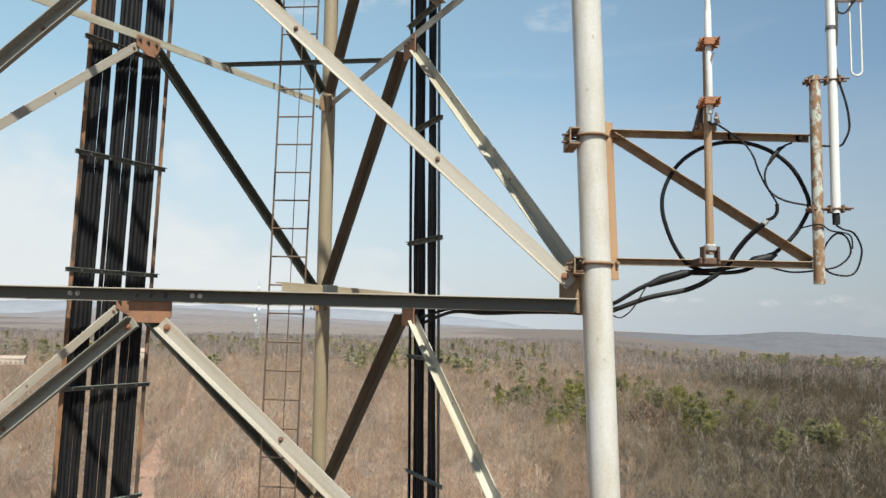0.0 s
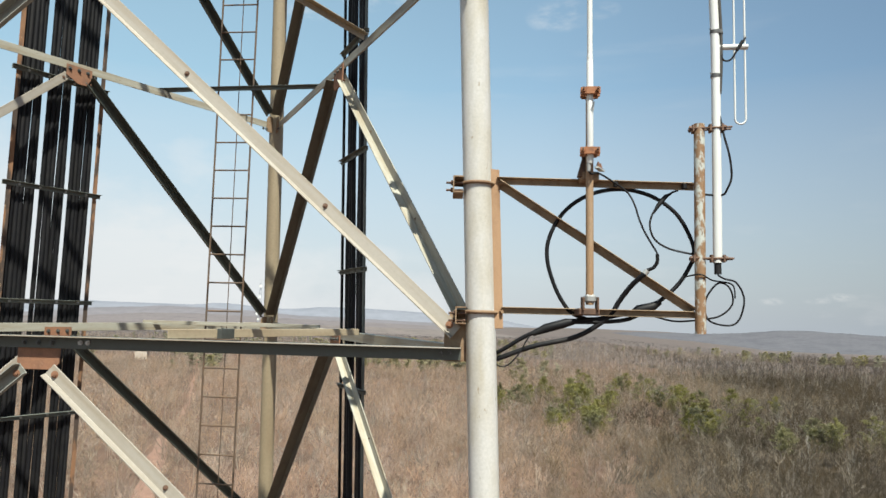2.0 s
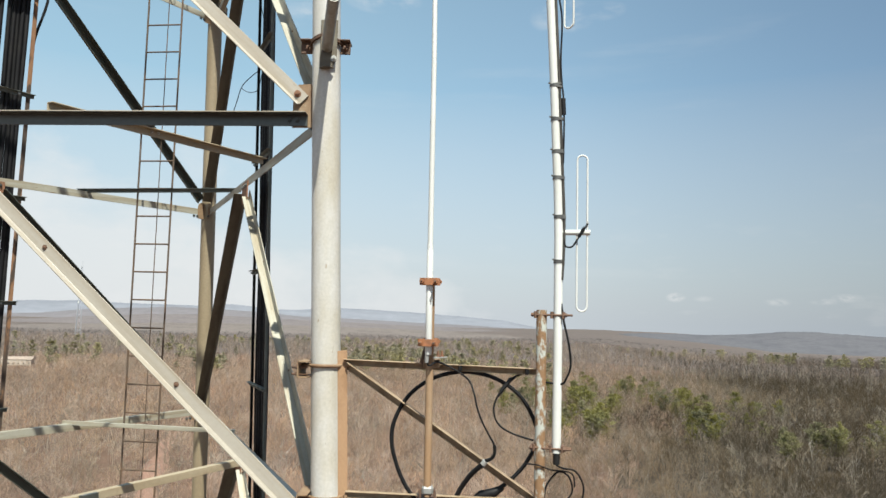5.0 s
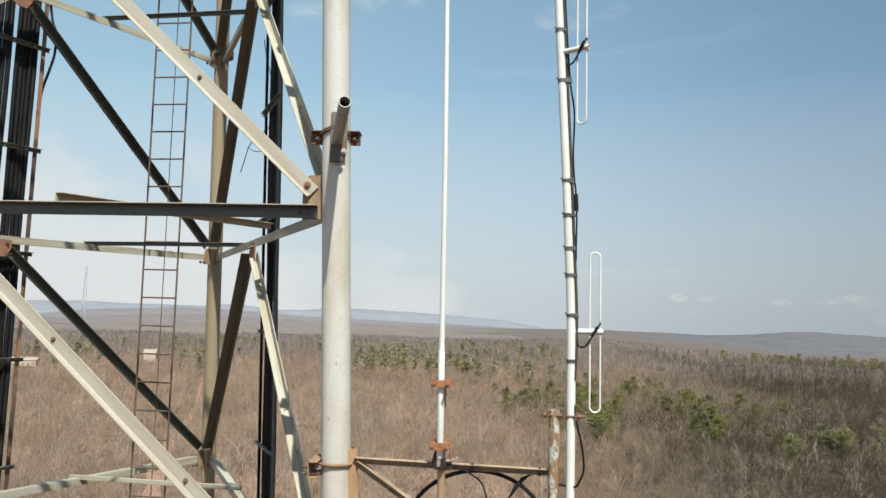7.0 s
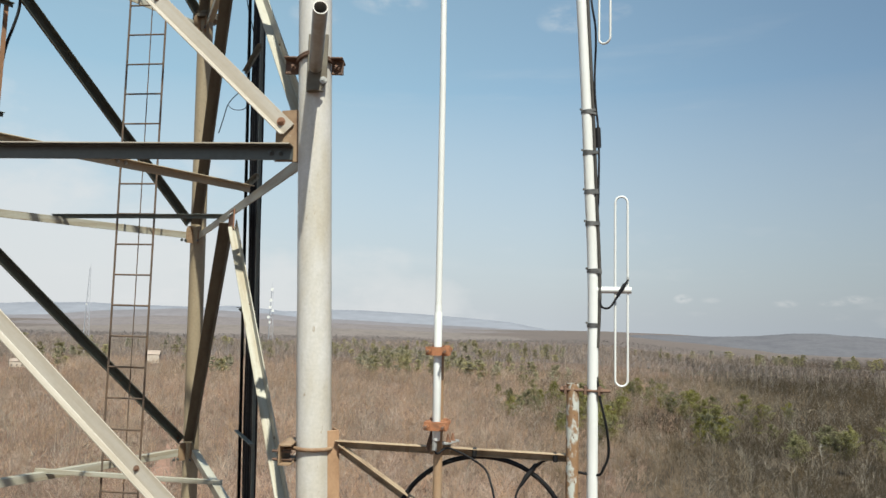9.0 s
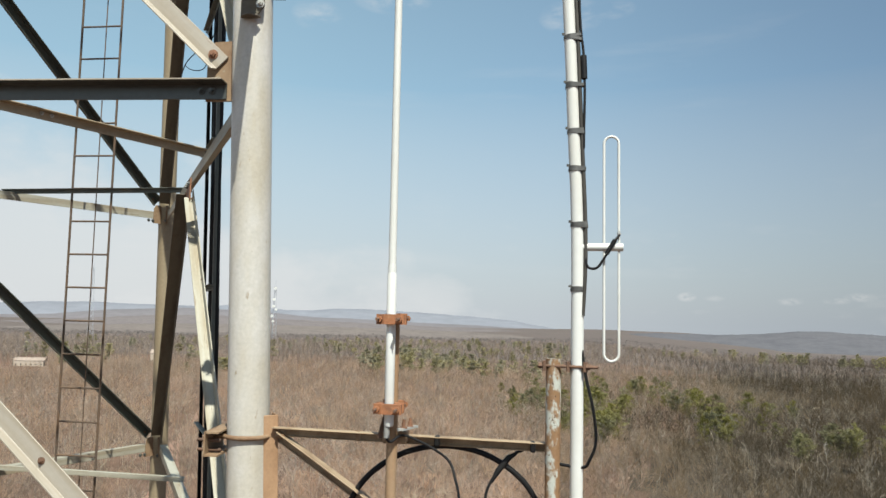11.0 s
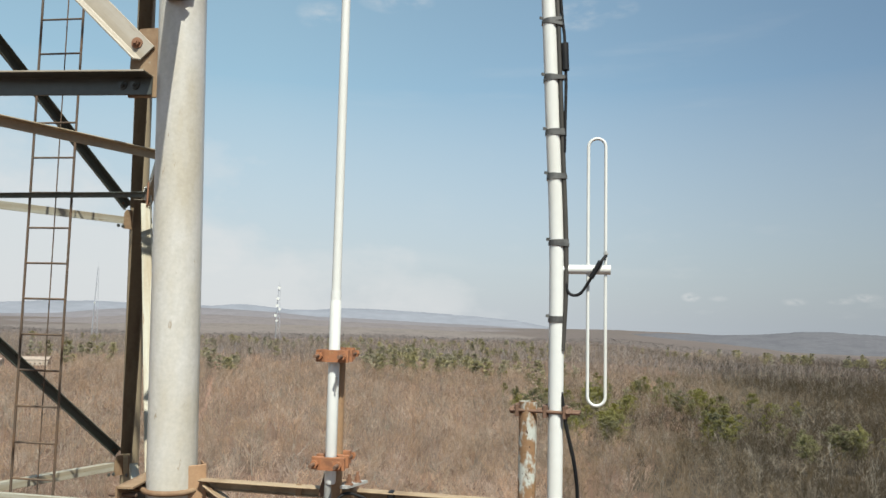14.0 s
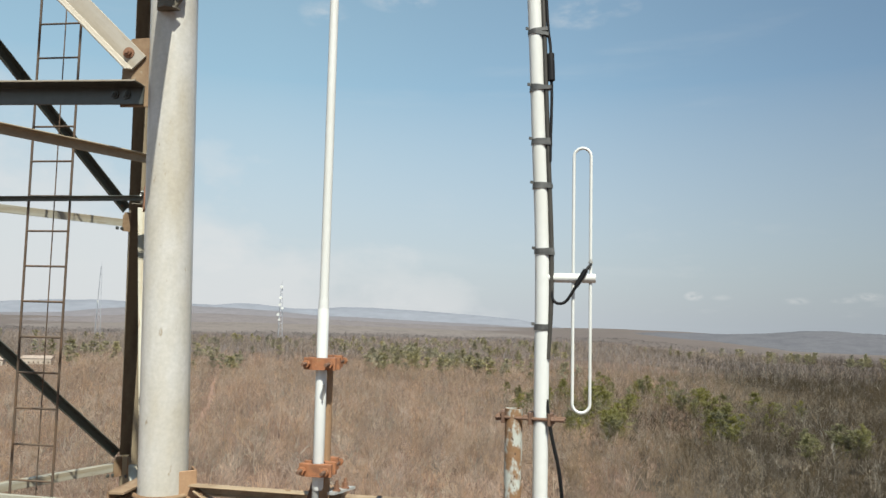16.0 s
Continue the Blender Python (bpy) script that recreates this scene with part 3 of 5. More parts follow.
# ---- vertical cable runs ----
def cable_run(name, place, half, groups, cable_r, step, first, rails, label):
    """place(z, s, o): a point at height z, s metres along the face and o metres behind the rails. groups: (from, to, count)."""
    run = thing(name, place(0.0, 0, 0), label, "cable run")
    zs = [0.3] + [level(k) for k in range(LOW, HIGH + 1)] + [Z_TOP]
    for s, r, mat in rails:
        angle_bar("rail", place(0.2, s, 0), place(Z_TOP, s, 0), place(50, 0, -1) - place(50, 0, 0), mat, run, r * 2, 0.006, 1, -1)
    rnd = random.Random(5)
    for s0, s1, count in groups:
        for i in range(count):
            s = s0 + (s1 - s0) * (i + 0.5) / count
            o = 0.055 + rnd.uniform(-0.006, 0.006)
            pts = []
            for j in range(61):
                z = 44.0 + j * 0.28
                pts.append(place(z, s + 0.004 * math.sin(z * 1.7 + i * 2.1), o + 0.005 * math.sin(z * 2.3 + i)))
            pts = [place(0.3, s, o)] + pts
            tube("cable", pts, cable_r * rnd.uniform(0.92, 1.05), M_BLACK, run, 8)
    z = first
    while z < Z_TOP:
        if z > 40:
            a, b = place(z, -half - 0.085, 0.0), place(z, half + 0.075, 0.0)
            inw = place(z, 0, -1) - place(z, 0, 0)
            cross = angle_bar("cross_bar", a + inw * 0.012, b + inw * 0.012, inw, M_TIE, run, 0.042, 0.005, 1, 1)
            for t in (0.02, 0.16, 0.36, 0.62, 0.84, 0.98):
                bolt(a.lerp(b, t) + inw * 0.018, inw, cross, 0.008, 0.008, M_ALU if half > 0.35 and 0.1 < t < 0.9 else M_TIE)
        z += step
    return run


def on_bl(z, s, o):
    a, b = leg_at("L", z), leg_at("B", z)
    u = (b - a).normalized()
    n = Vector((-u.y, u.x, 0)).normalized()
    return (a + b) / 2 + u * (-0.035 + s) + n * (0.20 + o)


def on_rb(z, s, o):
    a, b = leg_at("R", z), leg_at("B", z)
    u = (a - b).normalized()
    n = Vector((-u.y, u.x, 0)).normalized()
    return (a + b) / 2 + u * (0.04 + s) + n * (0.145 + o)


cable_run("cable_run", on_bl, 0.40, ((-0.38, -0.16, 5), (-0.11, 0.12, 5), (0.17, 0.38, 5)), 0.024, 1.10, 40.907,
          ((-0.42, 0.022, M_RAIL), (0.42, 0.022, M_RAIL)), "wide ladder tray of black coaxial cables between rust-orange rails")
cable_run("cable_run", on_rb, 0.30, ((-0.36, -0.18, 5), (-0.05, 0.09, 4)), 0.022, 1.10, 41.27,
          ((-0.37, 0.015, M_BLACK), (0.27, 0.014, M_TIE)), "narrow ladder tray of black coaxial cables on grey rails")


# ---- side arm with its antennas ----
arm = thing("antenna_side_arm", (1.50, 3.70, 50.72), "rusty tan steel side arm frame bolted to the tower leg", "antenna mount")


def leg_c(z):
    return leg_at("R", z)


# upright angle on the leg
up_a, up_b = Vector((1.512, 3.718, 50.69)), Vector((1.472, 3.718, 51.645))
angle_bar("upright", up_a, up_b, (0.51, -0.86, 0), M_ORANGE, arm, 0.080, 0.007, 1, -1, "rust-orange upright angle")
tl, tr = Vector((1.495, 3.735, 51.577)), Vector((2.66, 3.665, 51.555))
bl, br = Vector((1.535, 3.735, 50.80)), Vector((2.66, 3.655, 50.80))
channel_bar("top_rail", tl, tr, (-0.05, -1, 0), M_TANRAIL, arm, 0.040, 0.005, (0.042, 0.010))
channel_bar("bottom_rail", bl, br, (-0.05, -1, 0), M_TANRAIL, arm, 0.040, 0.005, (0.036, 0.016))
channel_bar("brace", tl + Vector((0.01, 0.012, -0.015)), br + Vector((-0.01, 0.012, 0.015)), (-0.05, -1, 0), M_TANRAIL, arm, 0.044, 0.005, (0.056, 0.008))
hollow("outer_pipe", (2.672, 3.61, 50.69), (2.675, 3.61, 51.922), 0.031, 0.005, M_PIPE, arm, 24, "grey pipe with rust streaks")
for z in (50.785, 51.555):
    c = leg_c(z)
    ring = [c + Vector((math.cos(a) * (LEG_R + 0.008), math.sin(a) * (LEG_R + 0.008), 0)) for a in [radians(x) for x in range(-150, 31, 12)]]
    left = ring[0] + Vector((-0.07, 0.03, 0.0))
    right = Vector((1.54, 3.70, z + 0.005))
    tube("u_bolt", [left] + ring + [right], 0.0102, M_RUSTTAN, arm, 8)
    # second leg of the strap behind, and the backing channel at the far side of the leg
    ring2 = [c + Vector((math.cos(a) * (LEG_R + 0.008), math.sin(a) * (LEG_R + 0.008), 0.0)) for a in [radians(x) for x in range(150, 29, -12)]]
    tube("u_bolt", [ring2[0] + Vector((-0.07, -0.01, 0))] + ring2, 0.0085, M_RUSTTAN, arm, 8)
    ch = c + Vector((-0.150, 0.0, -0.022))
    h = 0.10
    v, f = prism([ch + Vector(p) for p in ((0, 0.11, -h / 2), (0.007, 0.11, -h / 2), (0.007, 0.11, h / 2), (0, 0.11, h / 2))], (0, -0.235, 0))
    backing = part("backing_channel", fixed_normals(mesh_of("backing_channel", v, f)), M_RUSTTAN, arm)
    for dz in (-1, 1):
        v, f = prism([ch + Vector(p) for p in ((0.005, 0.11, dz * h / 2), (0.005, -0.125, dz * h / 2), (0.062, -0.125, dz * h / 2), (0.062, 0.11, dz * h / 2))], (0, 0, -dz * 0.007))
        part("channel_lip", fixed_normals(mesh_of("channel_lip", v, f)), M_RUSTTAN, backing)
    for dz, dy in ((0.012, -0.085), (-0.03, -0.075)):
        stud = tube("stud", [ch + Vector((0.06, dy, dz)), ch + Vector((-0.04, dy, dz))], 0.007, M_RUSTDARK, arm, 8)
        v, f, _ = sweep([ch + Vector((-0.014, dy, dz)), ch + Vector((0.0, dy, dz))], 0.015, 6)
        part("nut", mesh_of("nut", v, f), M_RUSTDARK, stud)
# short pipe for the whip antenna, with its seat on the bottom rail
hollow("inner_pipe", (2.026, 3.56, 50.84), (2.017, 3.555, 52.085), 0.022, 0.004, M_PIPE_TAN, arm, 24, "tan rusted support pipe")
box("pipe_collar", (2.028, 3.563, 50.875), 0.064, 0.064, 0.05, M_GREYSTEEL, arm, bevel=0.012)
for dx in (-0.042, 0.040):
    box("seat_lug", (2.028 + dx, 3.563, 50.845), 0.012, 0.07, 0.08, M_RUSTDARK, arm, bevel=0.004)
box("seat_bracket", (2.022, 3.63, 50.80), 0.12, 0.17, 0.04, M_RUSTDARK, arm, bevel=0.006)
box("seat_bracket", (2.030, 3.64, 51.59), 0.10, 0.14, 0.05, M_RUSTTAN, arm, bevel=0.006)
slab("seat_gusset", [(1.957, 3.575, 51.585), (1.992, 3.575, 51.72), (2.002, 3.575, 51.72), (2.002, 3.575, 51.585)], (0, 0.05, 0), M_RUSTDARK, arm)
slab("seat_gusset", [(2.042, 3.52, 51.625), (2.067, 3.52, 51.625), (2.122, 3.62, 51.625), (2.087, 3.62, 51.625)], (0.0, 0.0, 0.009), M_ALU, arm)
for x, y in ((2.068, 3.548), (2.090, 3.59)):
    bolt((x, y, 51.634), (0, 0, 1), arm, 0.010, 0.02, M_RUSTRED, 0.008)
# black tape that ties the cables to the rails, and a joint in the top rail
for x, z, rail_half in ((2.200, 51.566, 0.0205), (2.597, 51.557, 0.0205)):
    y = 3.735 - (x - 1.495) / 1.165 * 0.07
    box("tape", (x, y - 0.017, z), 0.022, 0.046, rail_half * 2, M_BLACK, arm, "black tape wound round the rail", -0.06, 0.004)
slab("splice_plate", [(1.852, 3.706, 51.552), (1.872, 3.705, 51.552), (1.872, 3.705, 51.594), (1.852, 3.706, 51.594)], (0, -0.006, 0), M_RUSTTAN, arm)
# pipe-to-pipe clamps
def clamp(centre, far, mat, parent, half=0.06, gap=0.022, name="pipe_clamp", rear=1.0):
    """Two saddles with teeth held by long studs, between two pipes."""
    c, g = Vector(centre), Vector(far)
    d = Vector((g.x - c.x, g.y - c.y, 0)).normalized()
    s = Vector((-d.y, d.x, 0))
    for p, sign in ((c, -1), (c, 1), (g, 1)):
        q = p + d * sign * gap
        wide = half * (rear if p is g else 1.0)
        outline = [q + s * (a * wide / 0.075) + d * sign * b for a, b in [(a_, b_ * half / 0.06) for a_, b_ in ((-0.075, 0.012), (-0.075, -0.004), (-0.03, -0.012), (-0.018, 0.004), (0.018, 0.004), (0.03, -0.012), (0.075, -0.004), (0.075, 0.012), (0.03, 0.022), (-0.03, 0.022))]]
        slab(name, [o - Vector((0, 0, 0.02)) for o in outline], (0, 0, 0.04), mat, parent, "red-rust cast clamp saddle")
    for side in (-0.73 * half, 0.73 * half):
        long_stud = tube("clamp_stud", [c + s * side - d * 0.085, g + s * side + d * 0.06], 0.006, M_BOLT, parent, 8)
        for p in (c - d * 0.046, g + d * 0.05):
            v, f, _ = sweep([p + s * side - d * 0.007, p + s * side + d * 0.007], 0.013, 6)
            part("nut", mesh_of("nut", v, f), mat, long_stud)


WHIP = Vector((2.011, 3.50, 0))
for z in (51.715, 52.067):
    clamp((WHIP.x, WHIP.y, z), (2.019, 3.556, z + 0.005), M_CLAMP, arm, 0.056, 0.019, rear=0.8)

whip = thing("whip_antenna", (2.008, 3.50, 51.64), "tall thin white fibreglass whip antenna clamped to a rusty pipe", "antenna")
base_tube = tube("base_tube", [(2.012, 3.50, 51.645), (2.012, 3.50, 51.652), (2.007, 3.50, 52.25), (2.007, 3.50, 52.255)], 0.019, M_WHITE, whip, 24, "", [0.016, 0.019, 0.019, 0.017])
tube("ferrule", [(2.007, 3.50, 52.245), (2.007, 3.50, 52.285)], 0.0178, M_WHITE, whip, 20)
tube("radome", [(2.007, 3.50, 52.27), (1.999, 3.50, 53.4), (1.984, 3.50, 54.4), (1.967, 3.50, 55.6), (1.967, 3.50, 55.62)], 0.0165, M_WHITE, whip, 20, "", [0.0158, 0.0152, 0.0148, 0.014, 0.004])
tube("connector", [(2.005, 3.50, 51.65), (2.005, 3.50, 51.60)], 0.012, M_GREYSTEEL, whip, 12)
slab("name_label", [(2.018, 3.478, 51.945), (2.024, 3.474, 51.948), (2.028, 3.468, 52.0), (2.020, 3.474, 51.998)], (0.001, -0.002, 0), M_ALU, base_tube, "small curling white label")

# ---- dipole array ----
mast_pts = [(2.766, 3.588, 51.10), (2.768, 3.588, 52.0), (2.765, 3.588, 52.5), (2.748, 3.588, 52.9), (2.731, 3.588, 53.3), (2.70, 3.588, 53.9), (2.68, 3.588, 54.3), (2.655, 3.588, 54.85)]
dipole = thing("dipole_antenna", (2.766, 3.588, 51.10), "white dipole array antenna on a mast with taped black feed cable", "antenna")
mast = tube("mast", spline(mast_pts, 4), 0.0262, M_WHITE, dipole, 24, "white mast tube")


def mast_at(z):
    for p, q in zip(mast_pts, mast_pts[1:]):
        if p[2] <= z <= q[2]:
            return Vector(p).lerp(Vector(q), (z - p[2]) / (q[2] - p[2]))
    return Vector(mast_pts[0] if z < 52 else mast_pts[-1])


def taped(z, over, tilt):
    """Wound tape round the mast, and round the feed cable where it runs along: a taut oval sleeve in two turns, with a loose end."""
    c = mast_at(z)
    circles = [(0.0, 0.0, 0.0275)] + ([(over, -0.014, 0.0105)] if over else [])
    ring = []
    for k in range(36):
        d = (math.cos(2 * math.pi * k / 36), math.sin(2 * math.pi * k / 36))
        x0, y0, r0 = max(circles, key=lambda o: o[0] * d[0] + o[1] * d[1] + o[2])
        ring.append((x0 + r0 * d[0], y0 + r0 * d[1]))
    verts, faces = [], []
    for turn, lift, grow in ((tilt, 0.004, 1.0), (-tilt, -0.005, 1.04)):
        base = len(verts)
        for h in (-0.0065, 0.0065):
            verts += [c + Vector((x * grow, y * grow, lift + h + x * turn)) for x, y in ring]
        n = len(ring)
        faces += [(base + k, base + (k + 1) % n, base + n + (k + 1) % n, base + n + k) for k in range(n)]
        faces += [tuple(range(base + n - 1, base - 1, -1)), tuple(range(base + n, base + 2 * n))]
    e = c + Vector((-0.027, -0.012, 0.004))
    v, f = prism([e, e + Vector((-0.012, -0.006, 0.002)), e + Vector((-0.011, -0.006, 0.012)), e + Vector((0.001, 0, 0.012))], (0.0008, -0.0016, 0))
    faces += [tuple(q + len(verts) for q in g) for g in f]
    verts += v
    return part("tape_band", mesh_of("tape_band", verts, faces), M_TAPE, mast)


for z, over, tilt in ((52.21, 0.0, 0.0), (52.478, 0.031, 0.06), (52.715, 0.031, -0.04), (52.875, 0.034, 0.05), (53.075, 0.040, -0.12), (53.285, 0.038, 0.14), (53.905, 0.046, 0.08), (54.225, 0.032, -0.06)):
    taped(z, over, tilt)
for z, turn in ((52.385, -0.12), (54.085, -0.6)):
    c = mast_at(z)
    d = Vector((math.cos(turn), math.sin(turn), 0))
    boom = hollow("boom", c + d * 0.015, c + d * 0.186, 0.0165, 0.003, M_WHITE, dipole, 20)
    for sgn in (1, -1):
        a, b = c + d * 0.109, c + d * 0.169
        m_ = (a + b) / 2
        rr = (b - a).length / 2
        length = 0.467
        pts = [a + Vector((0, 0, sgn * 0.016)), a + Vector((0, 0, sgn * (length - rr)))]
        pts += [m_ + Vector((0, 0, sgn * (length - rr))) - d * math.cos(t) * rr + Vector((0, 0, sgn * math.sin(t) * rr)) for t in [math.pi * i / 10 for i in range(1, 10)]]
        pts += [b + Vector((0, 0, sgn * (length - rr))), b + Vector((0, 0, sgn * 0.016))]
        tube("element", pts, 0.0056, M_WHITE, boom, 10, "bent white rod loop")
    j = c + d * 0.169
    jumper = tube("jumper", spline([c + Vector((0.032, -0.012, 0.16)), c + Vector((0.034, -0.014, 0.02)), c + Vector((0.036, -0.02, -0.075)), c + d * 0.075 + Vector((0, -0.02, -0.088)), c + d * 0.11 + Vector((0, -0.024, -0.04)), j + Vector((-0.03, -0.022, 0.012)), j + Vector((0, -0.012, 0.05))], 8), 0.0055, M_BLACK, dipole, 8)
    tube("plug", [c + d * 0.115 + Vector((0, -0.024, -0.03)), j + Vector((-0.02, -0.02, 0.028))], 0.0095, M_BLACK, jumper, 10)
    bolt(j + Vector((0, -0.004, 0.055)), (0, 0, 1), boom, 0.006, 0.006, M_ALU)
feed = [mast_at(z) + Vector((x, -0.014, 0)) for z, x in ((52.10, 0.020), (52.3, 0.031), (52.5, 0.031), (52.72, 0.031), (53.0, 0.030), (53.25, 0.030), (53.55, 0.030), (53.85, 0.030), (54.0, 0.030), (54.3, 0.031), (54.8, 0.030))]
tube("feed_cable", spline(feed, 8), 0.0088, M_FEED, dipole, 10, "dark grey feed cable")
loop_z = ((52.80, 0.036), (52.90, 0.041), (53.0, 0.047), (53.08, 0.050), (53.22, 0.050), (53.30, 0.044), (53.45, 0.044), (53.7, 0.062), (53.9, 0.046), (54.3, 0.038), (54.8, 0.036))
tube("feed_cable", spline([mast_at(z) + Vector((x, -0.019, 0)) for z, x in loop_z], 8), 0.0055, M_BLACK, dipole, 10)
tube("feed_splice", [mast_at(53.10) + Vector((0.050, -0.019, 0)), mast_at(53.20) + Vector((0.050, -0.019, 0))], 0.013, M_BLACK, dipole, 12)
tube("connector", [(2.766, 3.588, 51.10), (2.767, 3.588, 51.035)], 0.02, M_BLACK, dipole, 14, "black cable connector")
tail = [(2.785, 3.575, 51.96), (2.80, 3.56, 51.85), (2.828, 3.55, 51.72), (2.838, 3.55, 51.6), (2.815, 3.555, 51.53), (2.79, 3.57, 51.495), (2.70, 3.60, 51.50)]
tube("tail_cable", spline(tail, 8), 0.0065, M_BLACK, dipole, 8)
for z in (51.125, 51.893):
    clamp((2.767, 3.588, z), (2.674, 3.61, z), M_BOLT, arm, 0.034, 0.031)

# ---- coiled feed cables ----
coil = thing("coaxial_cable", (2.2, 3.72, 50.75), "thick black coaxial cable coiled and hung behind the side arm", "cable", "feed cables on the side arm")
path = [(0.28, 6.12, 50.44), (0.55, 5.58, 50.525), (0.80, 5.06, 50.515), (1.05, 4.55, 50.525), (1.27, 4.10, 50.525), (1.37, 3.91, 50.52), (1.50, 3.77, 50.54), (1.70, 3.72, 50.66), (1.92, 3.71, 50.735), (2.02, 3.71, 50.755)]
low = [(2.05, 3.715, 50.755), (1.955, 3.71, 50.79), (1.90, 3.71, 50.85), (1.845, 3.71, 50.955)]
loop = [(2.236 + 0.436 * math.cos(radians(a)), 3.71, 51.142 + 0.398 * math.sin(radians(a))) for a in (185, 165, 140, 115, 90, 65, 40, 15)]
loop += [(2.668, 3.70, 51.15), (2.635, 3.70, 51.07), (2.58, 3.70, 50.985), (2.50, 3.70, 50.905)]
tail_pts = [(2.40, 3.71, 50.83), (2.28, 3.71, 50.765), (2.12, 3.71, 50.745), (1.95, 3.71, 50.74)]
tube("jacket", spline(low + loop + tail_pts, 7), 0.0122, M_BLACK, coil, 12)
tube("jacket", spline(path + [(2.12, 3.71, 50.765), (2.28, 3.71, 50.80), (2.40, 3.70, 50.83)], 8), 0.0130, M_BLACK, coil, 12)
tube("taped_splice", [(1.72, 3.72, 50.665), (1.80, 3.715, 50.70), (1.92, 3.71, 50.735), (1.97, 3.71, 50.745)], 0.026, M_BLACK, coil, 12, "", [0.016, 0.027, 0.026, 0.016])
tube("taped_splice", [(2.30, 3.705, 50.80), (2.34, 3.705, 50.82), (2.42, 3.705, 50.84), (2.47, 3.71, 50.87)], 0.028, M_BLACK, coil, 12, "", [0.016, 0.030, 0.028, 0.016])
feeder = thing("coaxial_cable", (1.5, 3.74, 50.5), "thick black coaxial cable rising from the leg to a silver joint", "cable", "feed cables on the side arm")
tube("jacket", spline([(0.32, 6.10, 50.40), (0.58, 5.56, 50.50), (0.83, 5.05, 50.49), (1.08, 4.54, 50.50), (1.29, 4.12, 50.50), (1.385, 3.925, 50.495), (1.50, 3.79, 50.505), (1.72, 3.73, 50.59), (1.95, 3.72, 50.645), (2.08, 3.715, 50.71)] + [(2.18, 3.7, 50.794), (2.224, 3.68, 50.871), (2.278, 3.63, 50.956), (2.327, 3.58, 51.012), (2.342, 3.57, 51.025)], 8), 0.0150, M_BLACK, feeder, 12)
tube("joint", [(2.342, 3.57, 51.025), (2.355, 3.565, 51.047)], 0.017, M_ALU, feeder, 14, "silver cable joint")
jumper_lead = thing("coaxial_cable", (2.406, 3.69, 51.324), "black jumper cable curling from the arm to the outer pipe", "cable", "feed cables on the side arm")
tube("jacket", spline([(2.575, 3.696, 51.539), (2.517, 3.7, 51.511), (2.449, 3.7, 51.433), (2.416, 3.695, 51.375), (2.406, 3.69, 51.324), (2.418, 3.69, 51.268), (2.451, 3.69, 51.224), (2.507, 3.69, 51.192), (2.564, 3.68, 51.173), (2.641, 3.655, 51.155)], 8), 0.006, M_BLACK, jumper_lead, 10)
tube("taped_splice", [(2.534, 3.7, 51.519), (2.503, 3.7, 51.502), (2.457, 3.7, 51.444), (2.43, 3.697, 51.398)], 0.012, M_BLACK, jumper_lead, 12, "", [0.006, 0.013, 0.013, 0.006])
thin = thing("thin_cable", (2.05, 3.55, 51.65), "thin black jumper cable hanging from the whip antenna", "cable", "feed cables on the side arm")
tube("jacket", spline([(2.005, 3.50, 51.60), (2.022, 3.50, 51.585), (2.08, 3.56, 51.60)] + [(2.239, 3.6, 51.512), (2.283, 3.565, 51.424), (2.3, 3.55, 51.353), (2.331, 3.545, 51.272), (2.375, 3.54, 51.192), (2.405, 3.54, 51.139), (2.406, 3.545, 51.094), (2.388, 3.555, 51.062)] + [(2.355, 3.565, 51.047)], 8), 0.0055, M_BLACK, thin, 8)
tube("plug", spline([(2.405, 3.54, 51.139), (2.406, 3.545, 51.094), (2.388, 3.555, 51.062), (2.355, 3.565, 51.047)], 6), 0.010, M_BLACK, thin, 10)
jump = thing("thin_cable", (2.6, 3.66, 51.15), "thin black jumper cable looped round the outer pipe", "cable", "feed cables on the side arm")
tube("jacket", spline([(2.767, 3.588, 51.03), (2.81, 3.60, 51.01), (2.885, 3.62, 50.99), (2.932, 3.63, 50.90), (2.912, 3.64, 50.79), (2.86, 3.64, 50.745), (2.76, 3.64, 50.755), (2.71, 3.63, 50.80), (2.715, 3.63, 50.90), (2.78, 3.62, 50.985), (2.845, 3.62, 50.96), (2.865, 3.63, 50.87), (2.80, 3.64, 50.80), (2.70, 3.65, 50.775), (2.55, 3.68, 50.76), (2.42, 3.70, 50.79)], 8), 0.0055, M_BLACK, jump, 8)
tube("jacket", spline([(2.60, 3.66, 51.02), (2.66, 3.57, 51.03), (2.74, 3.60, 51.0), (2.86, 3.62, 50.98), (2.88, 3.63, 50.90)], 8), 0.0045, M_BLACK, jump, 8)
lead = thing("thin_cable", (1.6, 3.72, 50.45), "thin black lead hanging below the coaxial cables", "cable", "feed cables on the side arm")
tube("jacket", spline([(1.50, 3.72, 50.485), (1.56, 3.72, 50.47), (1.63, 3.715, 50.53), (1.70, 3.71, 50.65)], 8), 0.004, M_BLACK, lead, 8)

